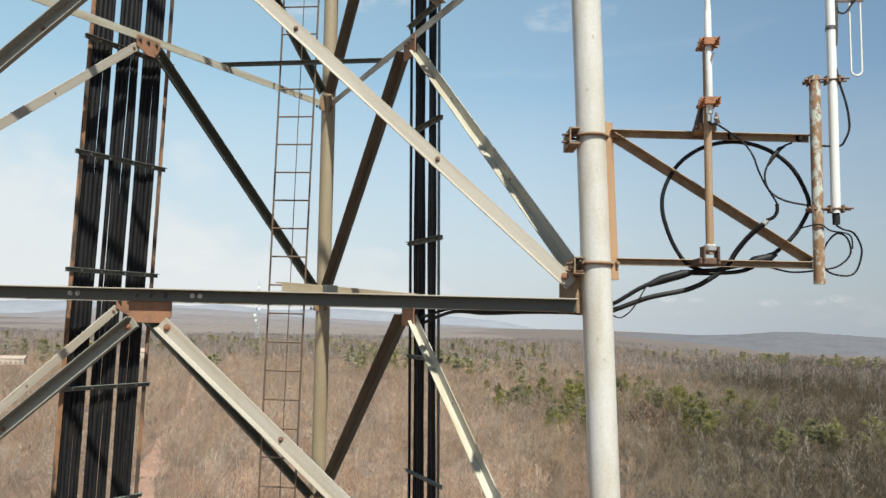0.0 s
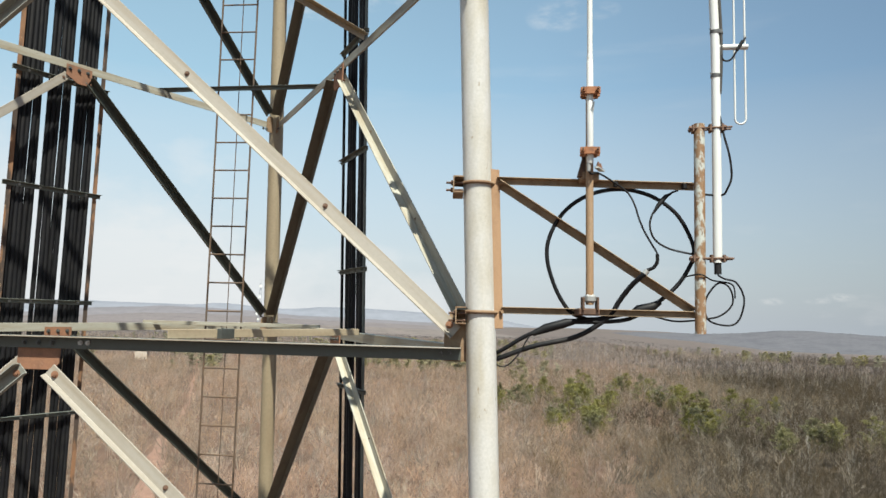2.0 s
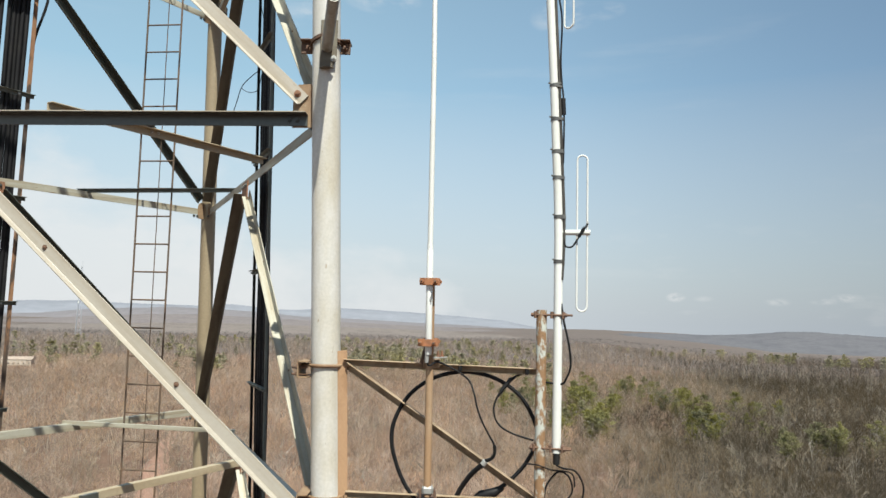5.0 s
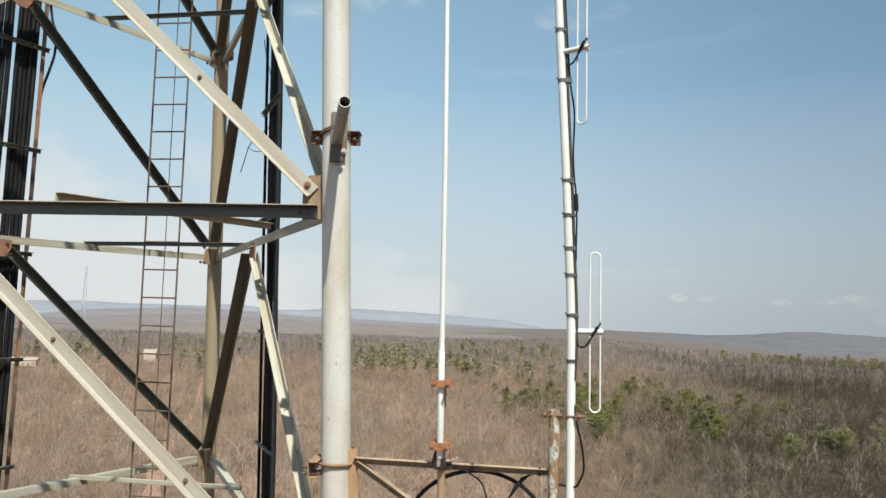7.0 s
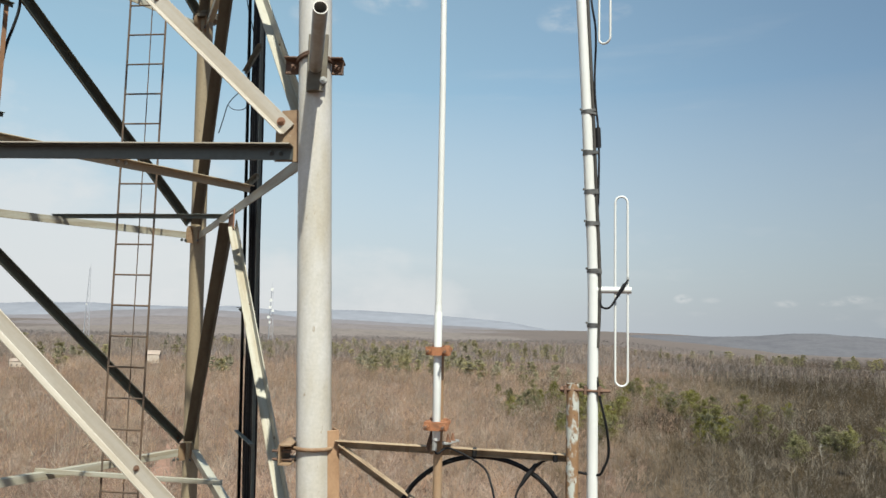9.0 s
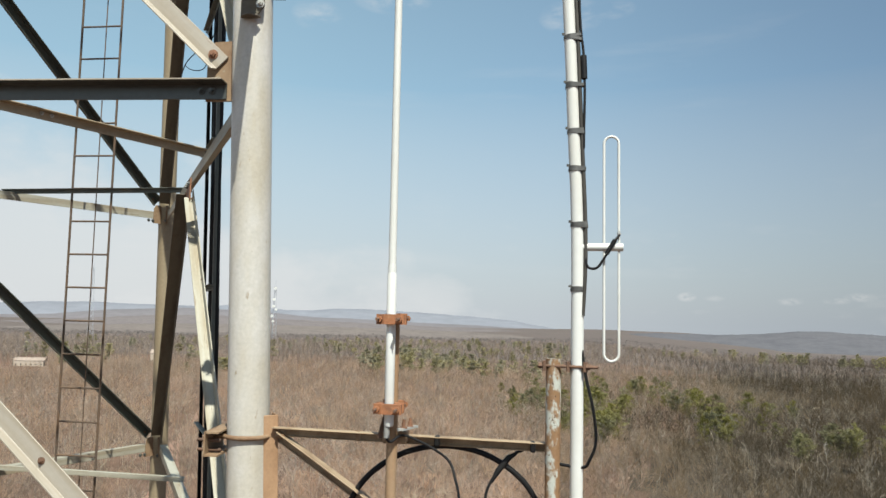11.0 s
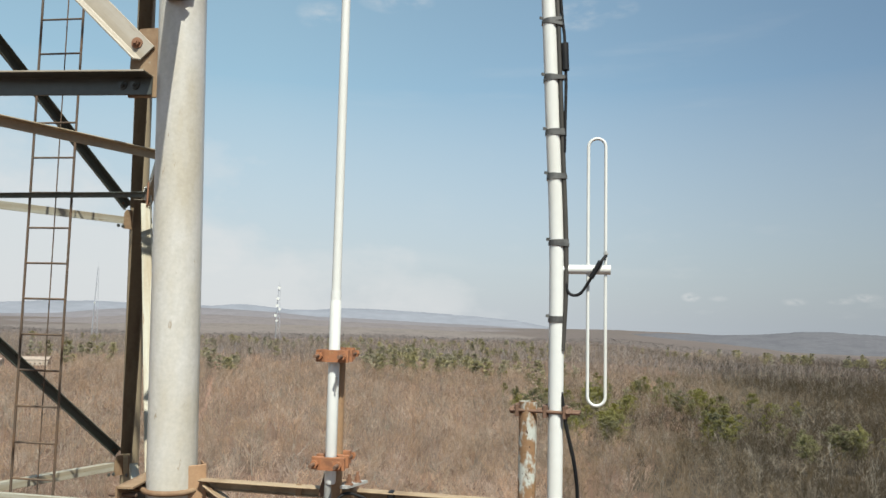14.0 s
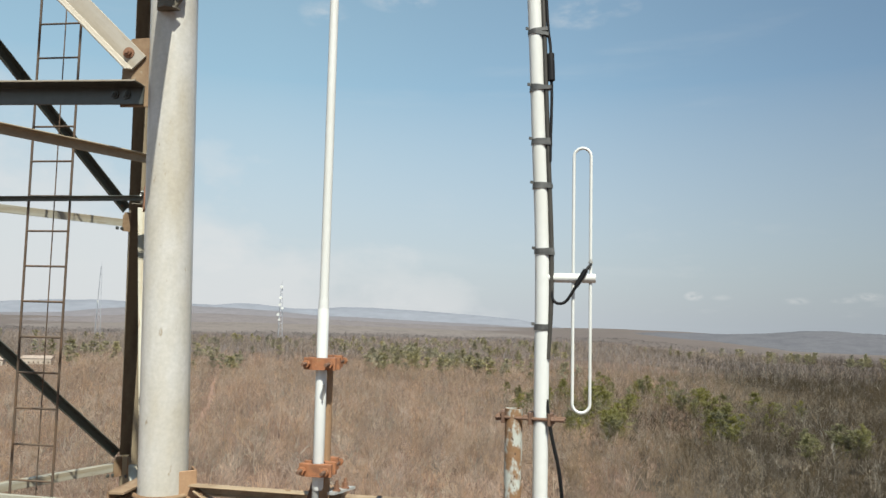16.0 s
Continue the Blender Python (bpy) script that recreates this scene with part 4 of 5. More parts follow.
# ---- short stub pipe bracket on the leg ----
stub = thing("pipe_bracket", (1.32, 3.66, 53.5), "short grey pipe stub on a rusty leg clamp bracket", "bracket")
hollow("stub_pipe", (1.325, 3.63, 53.515), (1.456, 3.084, 53.592), 0.034, 0.005, M_GREYSTEEL, stub, 28, "grey galvanised pipe, open at the end")
lc = leg_at("R", 53.5)
slab("face_plate", [lc + Vector(p) for p in ((-0.022, -0.093, -0.115), (0.045, -0.093, -0.115), (0.083, -0.093, -0.06), (0.083, -0.093, 0.20), (-0.022, -0.093, 0.20))], (0, -0.012, 0), M_BROWN, stub, "brown stained plate", 0.003)
slab("shelf", [lc + Vector(p) for p in ((-0.018, -0.10, -0.115), (0.070, -0.10, -0.115), (0.062, -0.128, -0.115), (0.026, -0.145, -0.115), (-0.010, -0.128, -0.115))], (0, 0, 0.008), M_BROWN, stub)
arc = [lc + Vector((math.cos(a) * 0.10, math.sin(a) * 0.10, 0.10 - 0.03 * abs(math.cos(a)))) for a in [radians(x) for x in range(-170, -9, 10)]]
for dz in (0.0, 0.012):
    tube("strap", [arc[0] + Vector((-0.03, 0.01, dz - 0.01))] + [p + Vector((0, 0, dz)) for p in arc] + [arc[-1] + Vector((0.03, 0.01, dz - 0.01))], 0.0085, M_RUSTDARK, stub, 8)
for ex, hw in ((-0.112, 0.048), (0.122, 0.032)):
    q = lc + Vector((ex, 0.0, 0))
    ear = slab("clamp_ear", [q + Vector(p) for p in ((-hw, -0.02, 0.01), (hw, -0.02, 0.01), (hw, -0.02, 0.095), (-hw, -0.02, 0.095))], (0, 0.012, 0), M_RUSTDARK, stub, "", 0.003)
    slab("clamp_ear", [q + Vector(p) for p in ((-hw, -0.06, 0.085), (hw, -0.06, 0.085), (hw, 0.05, 0.085), (-hw, 0.05, 0.085))], (0, 0, 0.01), M_RUSTDARK, stub, "", 0.003)
    bolt(q + Vector((0, -0.02, 0.045)), (0, -1, 0), ear, 0.014, 0.014, None, 0.02)
bolt(lc + Vector((0.065, -0.105, -0.05)), (0, -1, 0), stub, 0.013, 0.012, M_ALU)

# loose thin wires by the cable run
wires = thing("loose_wire", (0.150, 6.1, 54.4), "thin loose black wire dangling beside the cable run", "cable")
tube("wire", spline([(0.118, 6.1, 55.146), (0.157, 6.1, 54.944), (0.205, 6.1, 54.772), (0.265, 6.1, 54.459), (0.230, 6.1, 54.288), (0.113, 6.1, 54.173), (0.029, 6.1, 54.075), (-0.008, 6.1, 53.945), (-0.045, 6.1, 53.804)], 6), 0.0042, M_BLACK, wires, 6)
tube("wire", spline([(0.230, 6.1, 54.288), (0.196, 6.1, 54.079), (0.160, 6.1, 54.022), (0.077, 6.1, 54.02), (0.020, 6.1, 54.06)], 6), 0.0035, M_BLACK, wires, 6)

stray = thing("loose_cable", (-2.401, 6.75, 55.021), "black cable bulging loose beside the cable tray", "cable")
tube("jacket", spline([(-2.48, 6.75, 55.961), (-2.413, 6.75, 55.588), (-2.365, 6.75, 55.452), (-2.358, 6.75, 55.218), (-2.401, 6.75, 55.021), (-2.448, 6.75, 54.861), (-2.479, 6.75, 54.667), (-2.483, 6.75, 54.365), (-2.48, 6.75, 54.125)], 6), 0.014, M_BLACK, stray, 8)


# ---- ground ----
def terrain(x, y):
    r = np.hypot(x, y)
    h = 2.2 * np.sin(x / 170.0 + 0.6) * np.cos(y / 230.0) + 1.3 * np.sin(x / 61.0 + y / 83.0)
    h = h * np.clip((r - 60) / 200.0, 0, 1)
    rise = np.clip((r - 1300) / 3400.0, 0, 1)
    # a valley to the north-east, before the ridge
    bearing = np.degrees(np.arctan2(x, np.maximum(y, 1.0)))
    dip = np.clip((bearing - 12) / 12.0, 0, 1) * np.clip((r - 1150) / 500.0, 0, 1) * 34.0
    return h - dip + 20.0 * rise * rise * (3 - 2 * rise) + rise * 6.0 * np.sin(x / 410.0) * np.cos(y / 520.0 + 1.0)


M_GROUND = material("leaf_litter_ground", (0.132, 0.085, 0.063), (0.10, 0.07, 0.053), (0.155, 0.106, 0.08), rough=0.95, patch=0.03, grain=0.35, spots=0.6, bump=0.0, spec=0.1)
# eastern floor: dimmer light at the view's right is put into the colour
M_GROUND_DIM = material("dimmed_leaf_litter", (0.062, 0.049, 0.037), (0.05, 0.041, 0.031), (0.075, 0.06, 0.046), rough=0.95, patch=0.03, grain=0.35, spots=0.6, bump=0.0, spec=0.1)
# floor past a kilometre, with distance haze greyed into its colour
M_GROUND_FAR = material("hazy_far_forest_floor", (0.108, 0.089, 0.082), (0.098, 0.083, 0.078), (0.118, 0.099, 0.091), rough=0.95, patch=0.01, grain=0.05, spots=0.6, bump=0.0, spec=0.1)
M_DIRT = material("red_dirt", (0.235, 0.145, 0.110), (0.185, 0.118, 0.09), (0.26, 0.175, 0.138), rough=0.95, patch=0.15, grain=2.0, spots=0.6, bump=0.0, spec=0.1)
M_TWIG = material("bare_branches", (0.42, 0.304, 0.228), (0.342, 0.262, 0.195), (0.48, 0.40, 0.312), rough=0.9, patch=0.012, grain=0.09, low=0.40, high=0.62,
                  spots=0.60, bump=0.0, per_island=0.07, per_tree=0.36, spec=0.15)
# eastern branches darkened in two steps for the dim right of the view
M_TWIG_MID = material("half_dimmed_branches", (0.262, 0.200, 0.144), (0.205, 0.164, 0.117), (0.30, 0.247, 0.184), rough=0.9, patch=0.012, grain=0.09, low=0.40, high=0.62,
                      spots=0.60, bump=0.0, per_island=0.07, per_tree=0.36, spec=0.15)
M_TWIG_DARK = material("dimmed_bare_branches", (0.106, 0.081, 0.054), (0.086, 0.068, 0.046), (0.132, 0.106, 0.074), rough=0.9, patch=0.012, grain=0.09, low=0.40, high=0.62,
                       spots=0.62, bump=0.0, per_island=0.07, per_tree=0.36, spec=0.15)
# far trees: haze is mixed into the base colour as grey
M_FARWOOD = material("hazy_far_wood", (0.315, 0.252, 0.207), (0.27, 0.224, 0.186), (0.34, 0.282, 0.235), rough=0.95, patch=0.006, grain=0.03, bump=0.0, per_island=0.12, per_tree=0.38, spec=0.1)
# far eastern wood: the same dimming plus haze, both in the colour
M_FARDIM = material("hazy_dimmed_wood", (0.150, 0.121, 0.100), (0.126, 0.104, 0.087), (0.17, 0.14, 0.116), rough=0.95, patch=0.006, grain=0.03, bump=0.0, per_island=0.12, per_tree=0.38, spec=0.1)
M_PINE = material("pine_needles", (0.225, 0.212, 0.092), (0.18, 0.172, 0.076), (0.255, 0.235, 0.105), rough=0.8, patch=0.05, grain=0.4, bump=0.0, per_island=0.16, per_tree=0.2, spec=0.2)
# far needles paler and greyer, haze put into their colour
M_PINE_FAR = material("hazy_pine_needles", (0.335, 0.305, 0.188), (0.295, 0.272, 0.17), (0.355, 0.32, 0.20), rough=0.85, patch=0.03, grain=0.2, bump=0.0, per_island=0.15, per_tree=0.3, spec=0.1)
M_BARK = material("pale_bark", (0.36, 0.315, 0.255), (0.27, 0.23, 0.185), None, rough=0.9, patch=0.4, grain=6.0, bump=0.0, per_island=0.15, per_tree=0.3, spec=0.15)
# distant wood and hill layers: aerial haze is painted as their base colours
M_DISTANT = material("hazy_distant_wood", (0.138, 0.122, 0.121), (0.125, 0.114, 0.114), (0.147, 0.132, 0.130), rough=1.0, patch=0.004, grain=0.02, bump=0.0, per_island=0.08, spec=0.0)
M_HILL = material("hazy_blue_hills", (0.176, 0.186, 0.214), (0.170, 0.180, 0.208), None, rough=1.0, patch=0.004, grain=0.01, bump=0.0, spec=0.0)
M_SLOPE = material("hazy_purple_grey_slope", (0.150, 0.142, 0.153), (0.143, 0.136, 0.147), None, rough=1.0, patch=0.004, grain=0.02, bump=0.0, spec=0.0)
M_RISE = material("hazy_mauve_brown_wood", (0.146, 0.131, 0.133), (0.130, 0.117, 0.121), None, rough=1.0, patch=0.015, grain=0.08, bump=0.0, spec=0.0)
M_LOWRISE = material("hazy_grey_brown_wood", (0.150, 0.131, 0.124), (0.128, 0.113, 0.108), (0.165, 0.145, 0.136), rough=1.0, patch=0.02, grain=0.10, bump=0.0, spec=0.0)
M_RIDGE = material("hazy_grey_ridge", (0.104, 0.104, 0.116), (0.090, 0.090, 0.103), None, rough=1.0, patch=0.01, grain=0.05, bump=0.0, spec=0.0)

for m in (M_TWIG, M_TWIG_MID, M_TWIG_DARK, M_FARWOOD, M_FARDIM, M_PINE, M_PINE_FAR, M_DISTANT, M_BARK):
    leafy(m)

rings = [0.0] + [12 * 1.052 ** i for i in range(120)]
rings = [r for r in rings if r < 4850]
spokes = 240
gv, gf_ = [], []
for r in rings:
    for k in range(spokes):
        a = 2 * math.pi * k / spokes
        x, y = r * math.sin(a), r * math.cos(a)
        gv.append((x, y, float(terrain(np.array(x), np.array(y)))))
for i in range(len(rings) - 1):
    for k in range(spokes):
        k2 = (k + 1) % spokes
        gf_.append((i * spokes + k, (i + 1) * spokes + k, (i + 1) * spokes + k2, i * spokes + k2))
ground = new("ground", mesh_of("ground", gv, gf_, range(len(gf_))))
ground.data.materials.append(M_GROUND)
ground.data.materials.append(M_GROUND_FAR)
ground.data.materials.append(M_GROUND_DIM)
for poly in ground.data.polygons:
    # beyond a kilometre the floor takes its haze-greyed colour
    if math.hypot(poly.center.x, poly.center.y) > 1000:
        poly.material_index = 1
    elif math.hypot(poly.center.x, poly.center.y) > 110 and 17 + 3 * math.sin(poly.center.y / 53.0) < math.degrees(math.atan2(poly.center.x, poly.center.y)) < 75:
        # floor below the eastern woods, dimmed in colour along with them
        poly.material_index = 2
tagged(ground, "brown leaf-littered forest floor reaching the skyline", "ground", kind="structure")


def road_x(y):
    return -9.0 - 0.345 * y + 2.0 * np.sin(y / 47.0) + 0.012 * np.maximum(y - 250, 0) - 1.8 + 5.6 * np.clip((y - 310) / 170.0, 0, 1)


rv, rf = [], []
for i in range(70):
    y = 18 + i * 14.0
    x = float(road_x(y))
    w = 1.15 + 0.5 * math.sin(i * 1.3) + (1.7 + 0.9 * math.sin(i * 2.1) if 170 < y < 300 else 0)
    for s in (-1, 1):
        px, py = x + s * w * 0.945, y + s * w * 0.326
        rv.append((px, py, float(terrain(np.array(px), np.array(py))) + 0.12))
    if i:
        rf.append((2 * i - 2, 2 * i - 1, 2 * i + 1, 2 * i))
road = new("dirt_road", mesh_of("dirt_road", rv, rf))
road.data.materials.append(M_DIRT)
tagged(road, "reddish bare dirt track cut through the woods", "road", kind="structure")


# ---- far hills ----
def hill(name, r, profile, mat, label):
    """A ridge with a near slope and a far slope; profile: (bearing in degrees, height)."""
    hv, hf = [], []
    az0, az1 = profile[0][0], profile[-1][0]
    n = 420
    az = [az0 + (az1 - az0) * i / n for i in range(n + 1)]
    hs = np.interp(az, [p[0] for p in profile], [p[1] for p in profile])
    for i, a in enumerate(az):
        top = hs[i] + 1.5 * noise.noise(Vector((a * 0.7, r, 0))) + 1.2 * noise.noise(Vector((a * 4, r, 3))) + 2.2 * noise.noise(Vector((a * 17, r, 5)))
        for dr, f in ((-700, 0.0), (-420, 0.45), (-180, 0.82), (0, 1.0), (160, 0.8), (270, -0.3)):
            rr = r + dr
            hv.append((rr * math.sin(radians(a)), rr * math.cos(radians(a)), -40 + (top + 40) * f))
    for i in range(n):
        for j in range(5):
            hf.append((i * 6 + j, (i + 1) * 6 + j, (i + 1) * 6 + j + 1, i * 6 + j + 1))
    ob = new(name, mesh_of(name, hv, hf, range(len(hf))))
    ob.data.materials.append(mat)
    return tagged(ob, label, "hills", kind="structure")


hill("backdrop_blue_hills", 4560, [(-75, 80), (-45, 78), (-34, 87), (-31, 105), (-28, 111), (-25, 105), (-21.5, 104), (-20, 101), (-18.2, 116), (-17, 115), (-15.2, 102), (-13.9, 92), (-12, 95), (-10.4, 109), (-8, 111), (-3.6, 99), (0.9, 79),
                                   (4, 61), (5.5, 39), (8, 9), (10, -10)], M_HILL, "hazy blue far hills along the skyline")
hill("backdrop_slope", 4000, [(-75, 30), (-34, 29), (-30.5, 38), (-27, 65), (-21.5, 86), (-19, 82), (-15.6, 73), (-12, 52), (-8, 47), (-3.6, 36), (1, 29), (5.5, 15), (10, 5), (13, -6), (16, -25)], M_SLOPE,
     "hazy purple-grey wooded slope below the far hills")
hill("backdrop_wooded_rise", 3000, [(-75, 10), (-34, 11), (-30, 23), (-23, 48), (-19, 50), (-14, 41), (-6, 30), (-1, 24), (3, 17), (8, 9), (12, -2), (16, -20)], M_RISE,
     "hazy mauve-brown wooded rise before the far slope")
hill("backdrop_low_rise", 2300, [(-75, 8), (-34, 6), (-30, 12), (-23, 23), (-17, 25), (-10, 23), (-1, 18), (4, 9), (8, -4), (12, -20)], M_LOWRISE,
     "hazy grey-brown wooded rise beyond the pines")
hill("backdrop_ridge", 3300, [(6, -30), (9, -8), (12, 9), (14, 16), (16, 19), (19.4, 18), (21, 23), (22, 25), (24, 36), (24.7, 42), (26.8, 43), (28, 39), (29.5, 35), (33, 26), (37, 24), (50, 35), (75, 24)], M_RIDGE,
     "long low hazy blue-grey wooded ridge on the skyline")


# ---- woods ----
RNG = np.random.default_rng(11)


def ribbon_tree(rng, limbs, twigs, wide, height=1.0):
    """Thin tapered strips: a trunk, limbs that rise from it and twigs on the limbs. Returns triangles as an array (n, 3, 3), unit height."""
    strips = []

    def strip(p, q, w0, w1):
        d = q - p
        s = np.cross(d, rng.normal(size=3))
        s /= np.linalg.norm(s) + 1e-9
        strips.append([p - s * w0 * 1.1, p + s * w0 * 1.1, q])

    lean = np.array([rng.normal(0, 0.03), rng.normal(0, 0.03), 0.0])
    fork = rng.uniform(0.5, 0.72)
    for _ in range(2):
        strip(np.zeros(3), np.array([lean[0], lean[1], fork * 1.2]), wide * 0.9, 0)
    # limbs end on a ragged dome, and each carries its own fan of twigs
    each = max(1, twigs // limbs)
    for i in range(limbs):
        a = rng.uniform(0, 2 * np.pi)
        out = 0.30 * math.sqrt(rng.uniform(0, 1))
        q = np.array([lean[0] + np.cos(a) * out, lean[1] + np.sin(a) * out, 0.95 - 0.30 * (out / 0.30) ** 2 + rng.normal(0, 0.05)])
        p = np.array([lean[0], lean[1], 1.0]) * max(0.28, min(q[2] - 0.12 - out * rng.uniform(0.6, 1.3), fork * 1.1))
        strip(p, q, wide * 0.7, 0)
        d = (q - p) / np.linalg.norm(q - p)
        for _ in range(each):
            m = p + (q - p) * rng.uniform(0.5, 1.0)
            v = d + rng.normal(0, 0.62, 3) + np.array([0, 0, 0.18])
            strip(m, m + v / np.linalg.norm(v) * rng.uniform(0.045, 0.115), wide * 0.42, 0)
    return np.array(strips)


def pine_tree(rng, tiers, tufts, size, trunk_w):
    """Ragged tiers of boughs round the upper trunk, each bough ending in small tilted needle tufts; returns needles, trunk."""
    strips = []
    base = rng.uniform(0.34, 0.52)
    for i in range(tiers):
        t = (i + rng.uniform(-0.3, 0.3)) / (tiers - 1)
        z = base + (0.97 - base) * t
        reach = 0.25 * math.sin(math.pi * min(max(0.26 + 0.60 * t, 0.0), 0.9)) ** 0.9 * rng.uniform(0.65, 1.2)
        for _ in range(int(rng.integers(3, 6))):
            a = rng.uniform(0, 2 * np.pi)
            out = reach * rng.uniform(0.45, 1.2)
            lift = out * rng.uniform(-0.05, 0.45)
            for _ in range(tufts):
                f = rng.uniform(0.35, 1.05)
                c = np.array([np.cos(a) * out * f, np.sin(a) * out * f, z + lift * f]) + rng.normal(0, 0.017, 3)
                d = np.array([np.cos(a), np.sin(a), rng.uniform(0.0, 1.0)]) + rng.normal(0, 0.35, 3)
                d /= np.linalg.norm(d)
                s = np.cross(d, rng.normal(size=3))
                s /= np.linalg.norm(s)
                ln, wd = size * rng.uniform(0.7, 1.4), size * rng.uniform(0.3, 0.6)
                strips.append([c - d * ln * 0.5 + s * wd * 0.5, c - d * ln * 0.3 - s * wd * 0.5, c + d * ln * 0.5])
    trunk = []
    for k in range(3):
        a = k * np.pi / 3
        s = np.array([np.cos(a), np.sin(a), 0]) * trunk_w
        trunk.append([-s, s, np.array([0, 0, 0.95])])
    return np.array(strips), np.array(trunk)


def forked_tree(rng, limbs=8, boughs=5, twigs=6, wide=0.011):
    """A leafless tree that stands out: a bent trunk, rising limbs, boughs on these and fine twigs, all tapered."""
    strips = []

    def strip(p, q, w0, w1):
        d = q - p
        s = np.cross(d, rng.normal(size=3))
        s /= np.linalg.norm(s) + 1e-9
        strips.extend(([p - s * w0, p + s * w0, q + s * w1], [p - s * w0, q + s * w1, q - s * w1]))

    bends = [np.array([0.0, 0.0, 0.0])]
    for z in (0.22, 0.45, 0.66, 0.84):
        bends.append(np.array([bends[-1][0] + rng.normal(0, 0.022), bends[-1][1] + rng.normal(0, 0.022), z]))
    for i in range(4):
        strip(bends[i], bends[i + 1], wide * (1 - 0.22 * i), wide * (0.78 - 0.22 * i))
    for _ in range(limbs):
        k = int(rng.integers(1, 4))
        p = bends[k] + (bends[k + 1] - bends[k]) * rng.uniform(0, 1)
        a = rng.uniform(0, 2 * np.pi)
        spread, rise = rng.uniform(0.12, 0.30) * (1.15 - 0.6 * p[2]), rng.uniform(0.10, 0.26)
        q = p + np.array([np.cos(a) * spread * 0.55, np.sin(a) * spread * 0.55, rise * 0.4])
        r = p + np.array([np.cos(a + rng.normal(0, 0.3)) * spread, np.sin(a + rng.normal(0, 0.3)) * spread, min(rise, 1.0 - p[2])])
        strip(p, q, wide * 0.5, wide * 0.36)
        strip(q, r, wide * 0.36, wide * 0.12)
        for _ in range(boughs):
            m = (p + (q - p) * rng.uniform(0.5, 1)) if rng.uniform() < 0.35 else (q + (r - q) * rng.uniform(0, 1))
            v = (r - p) / np.linalg.norm(r - p) + rng.normal(0, 0.55, 3) + np.array([0, 0, 0.35])
            e = m + v / np.linalg.norm(v) * rng.uniform(0.06, 0.15)
            strip(m, e, wide * 0.2, wide * 0.07)
            for _ in range(twigs):
                g = m + (e - m) * rng.uniform(0.2, 1)
                u = v + rng.normal(0, 0.7, 3)
                u = g + u / np.linalg.norm(u) * rng.uniform(0.03, 0.08)
                w = np.cross(u - g, rng.normal(size=3))
                w *= wide * 0.09 / (np.linalg.norm(w) + 1e-9)
                strips.append([g - w, g + w, u])
    return np.array(strips)


def woods_object(name, blocks, mats, label, category):
    """One mesh out of many arrays of triangles; each block has its material's index."""
    tris = np.concatenate([b[0] for b, _ in blocks]).astype(np.float32)
    tone = np.concatenate([b[1] for b, _ in blocks]).astype(np.float32)
    slot = np.concatenate([np.full(len(b[0]), i, np.int32) for b, i in blocks])
    n = len(tris)
    me = bpy.data.meshes.new(name)
    me.vertices.add(3 * n)
    me.loops.add(3 * n)
    me.polygons.add(n)
    me.vertices.foreach_set("co", tris.ravel())
    me.loops.foreach_set("vertex_index", np.arange(3 * n, dtype=np.int32))
    me.polygons.foreach_set("loop_start", np.arange(0, 3 * n, 3, dtype=np.int32))
    me.polygons.foreach_set("loop_total", np.full(n, 3, np.int32))
    for m in mats:
        me.materials.append(m)
    me.polygons.foreach_set("material_index", slot)
    me.update(calc_edges=True)
    me.attributes.new("tone", 'FLOAT', 'FACE').data.foreach_set("value", tone)
    ob = new(name, me)
    return tagged(ob, label, category, kind="stuff")


def planted(protos, x, y, h, spread):
    """Copies of the prototypes' triangles at the places x, y with heights h, and the tone of each one's tree."""
    out, tones = [], []
    # neighbours are alike: darker and paler patches of some tens of metres
    patches = np.sin(x / 19.0 + 1.4 * np.sin(y / 27.0)) * np.sin(y / 33.0 + 1.7 * np.sin(x / 24.0 + 1.0))
    tree_tone = np.clip(0.5 + RNG.uniform(-0.36, 0.36, len(x)) + 0.24 * patches, 0, 1)
    which = RNG.integers(len(protos), size=len(x))
    turn = RNG.uniform(0, 2 * np.pi, len(x))
    z = terrain(x, y)
    for i, proto in enumerate(protos):
        sel = np.nonzero(which == i)[0]
        if not len(sel):
            continue
        c, s = np.cos(turn[sel])[:, None, None], np.sin(turn[sel])[:, None, None]
        hh = h[sel][:, None, None]
        ww = hh * spread[sel][:, None, None]
        px, py, pz = proto[None, :, :, 0], proto[None, :, :, 1], proto[None, :, :, 2]
        q = np.stack([(px * c - py * s) * ww + x[sel][:, None, None], (px * s + py * c) * ww + y[sel][:, None, None], pz * hh + z[sel][:, None, None]], -1)
        out.append(q.reshape(-1, 3, 3))
        tones.append(np.repeat(tree_tone[sel], len(proto)))
    return np.concatenate(out), np.concatenate(tones)


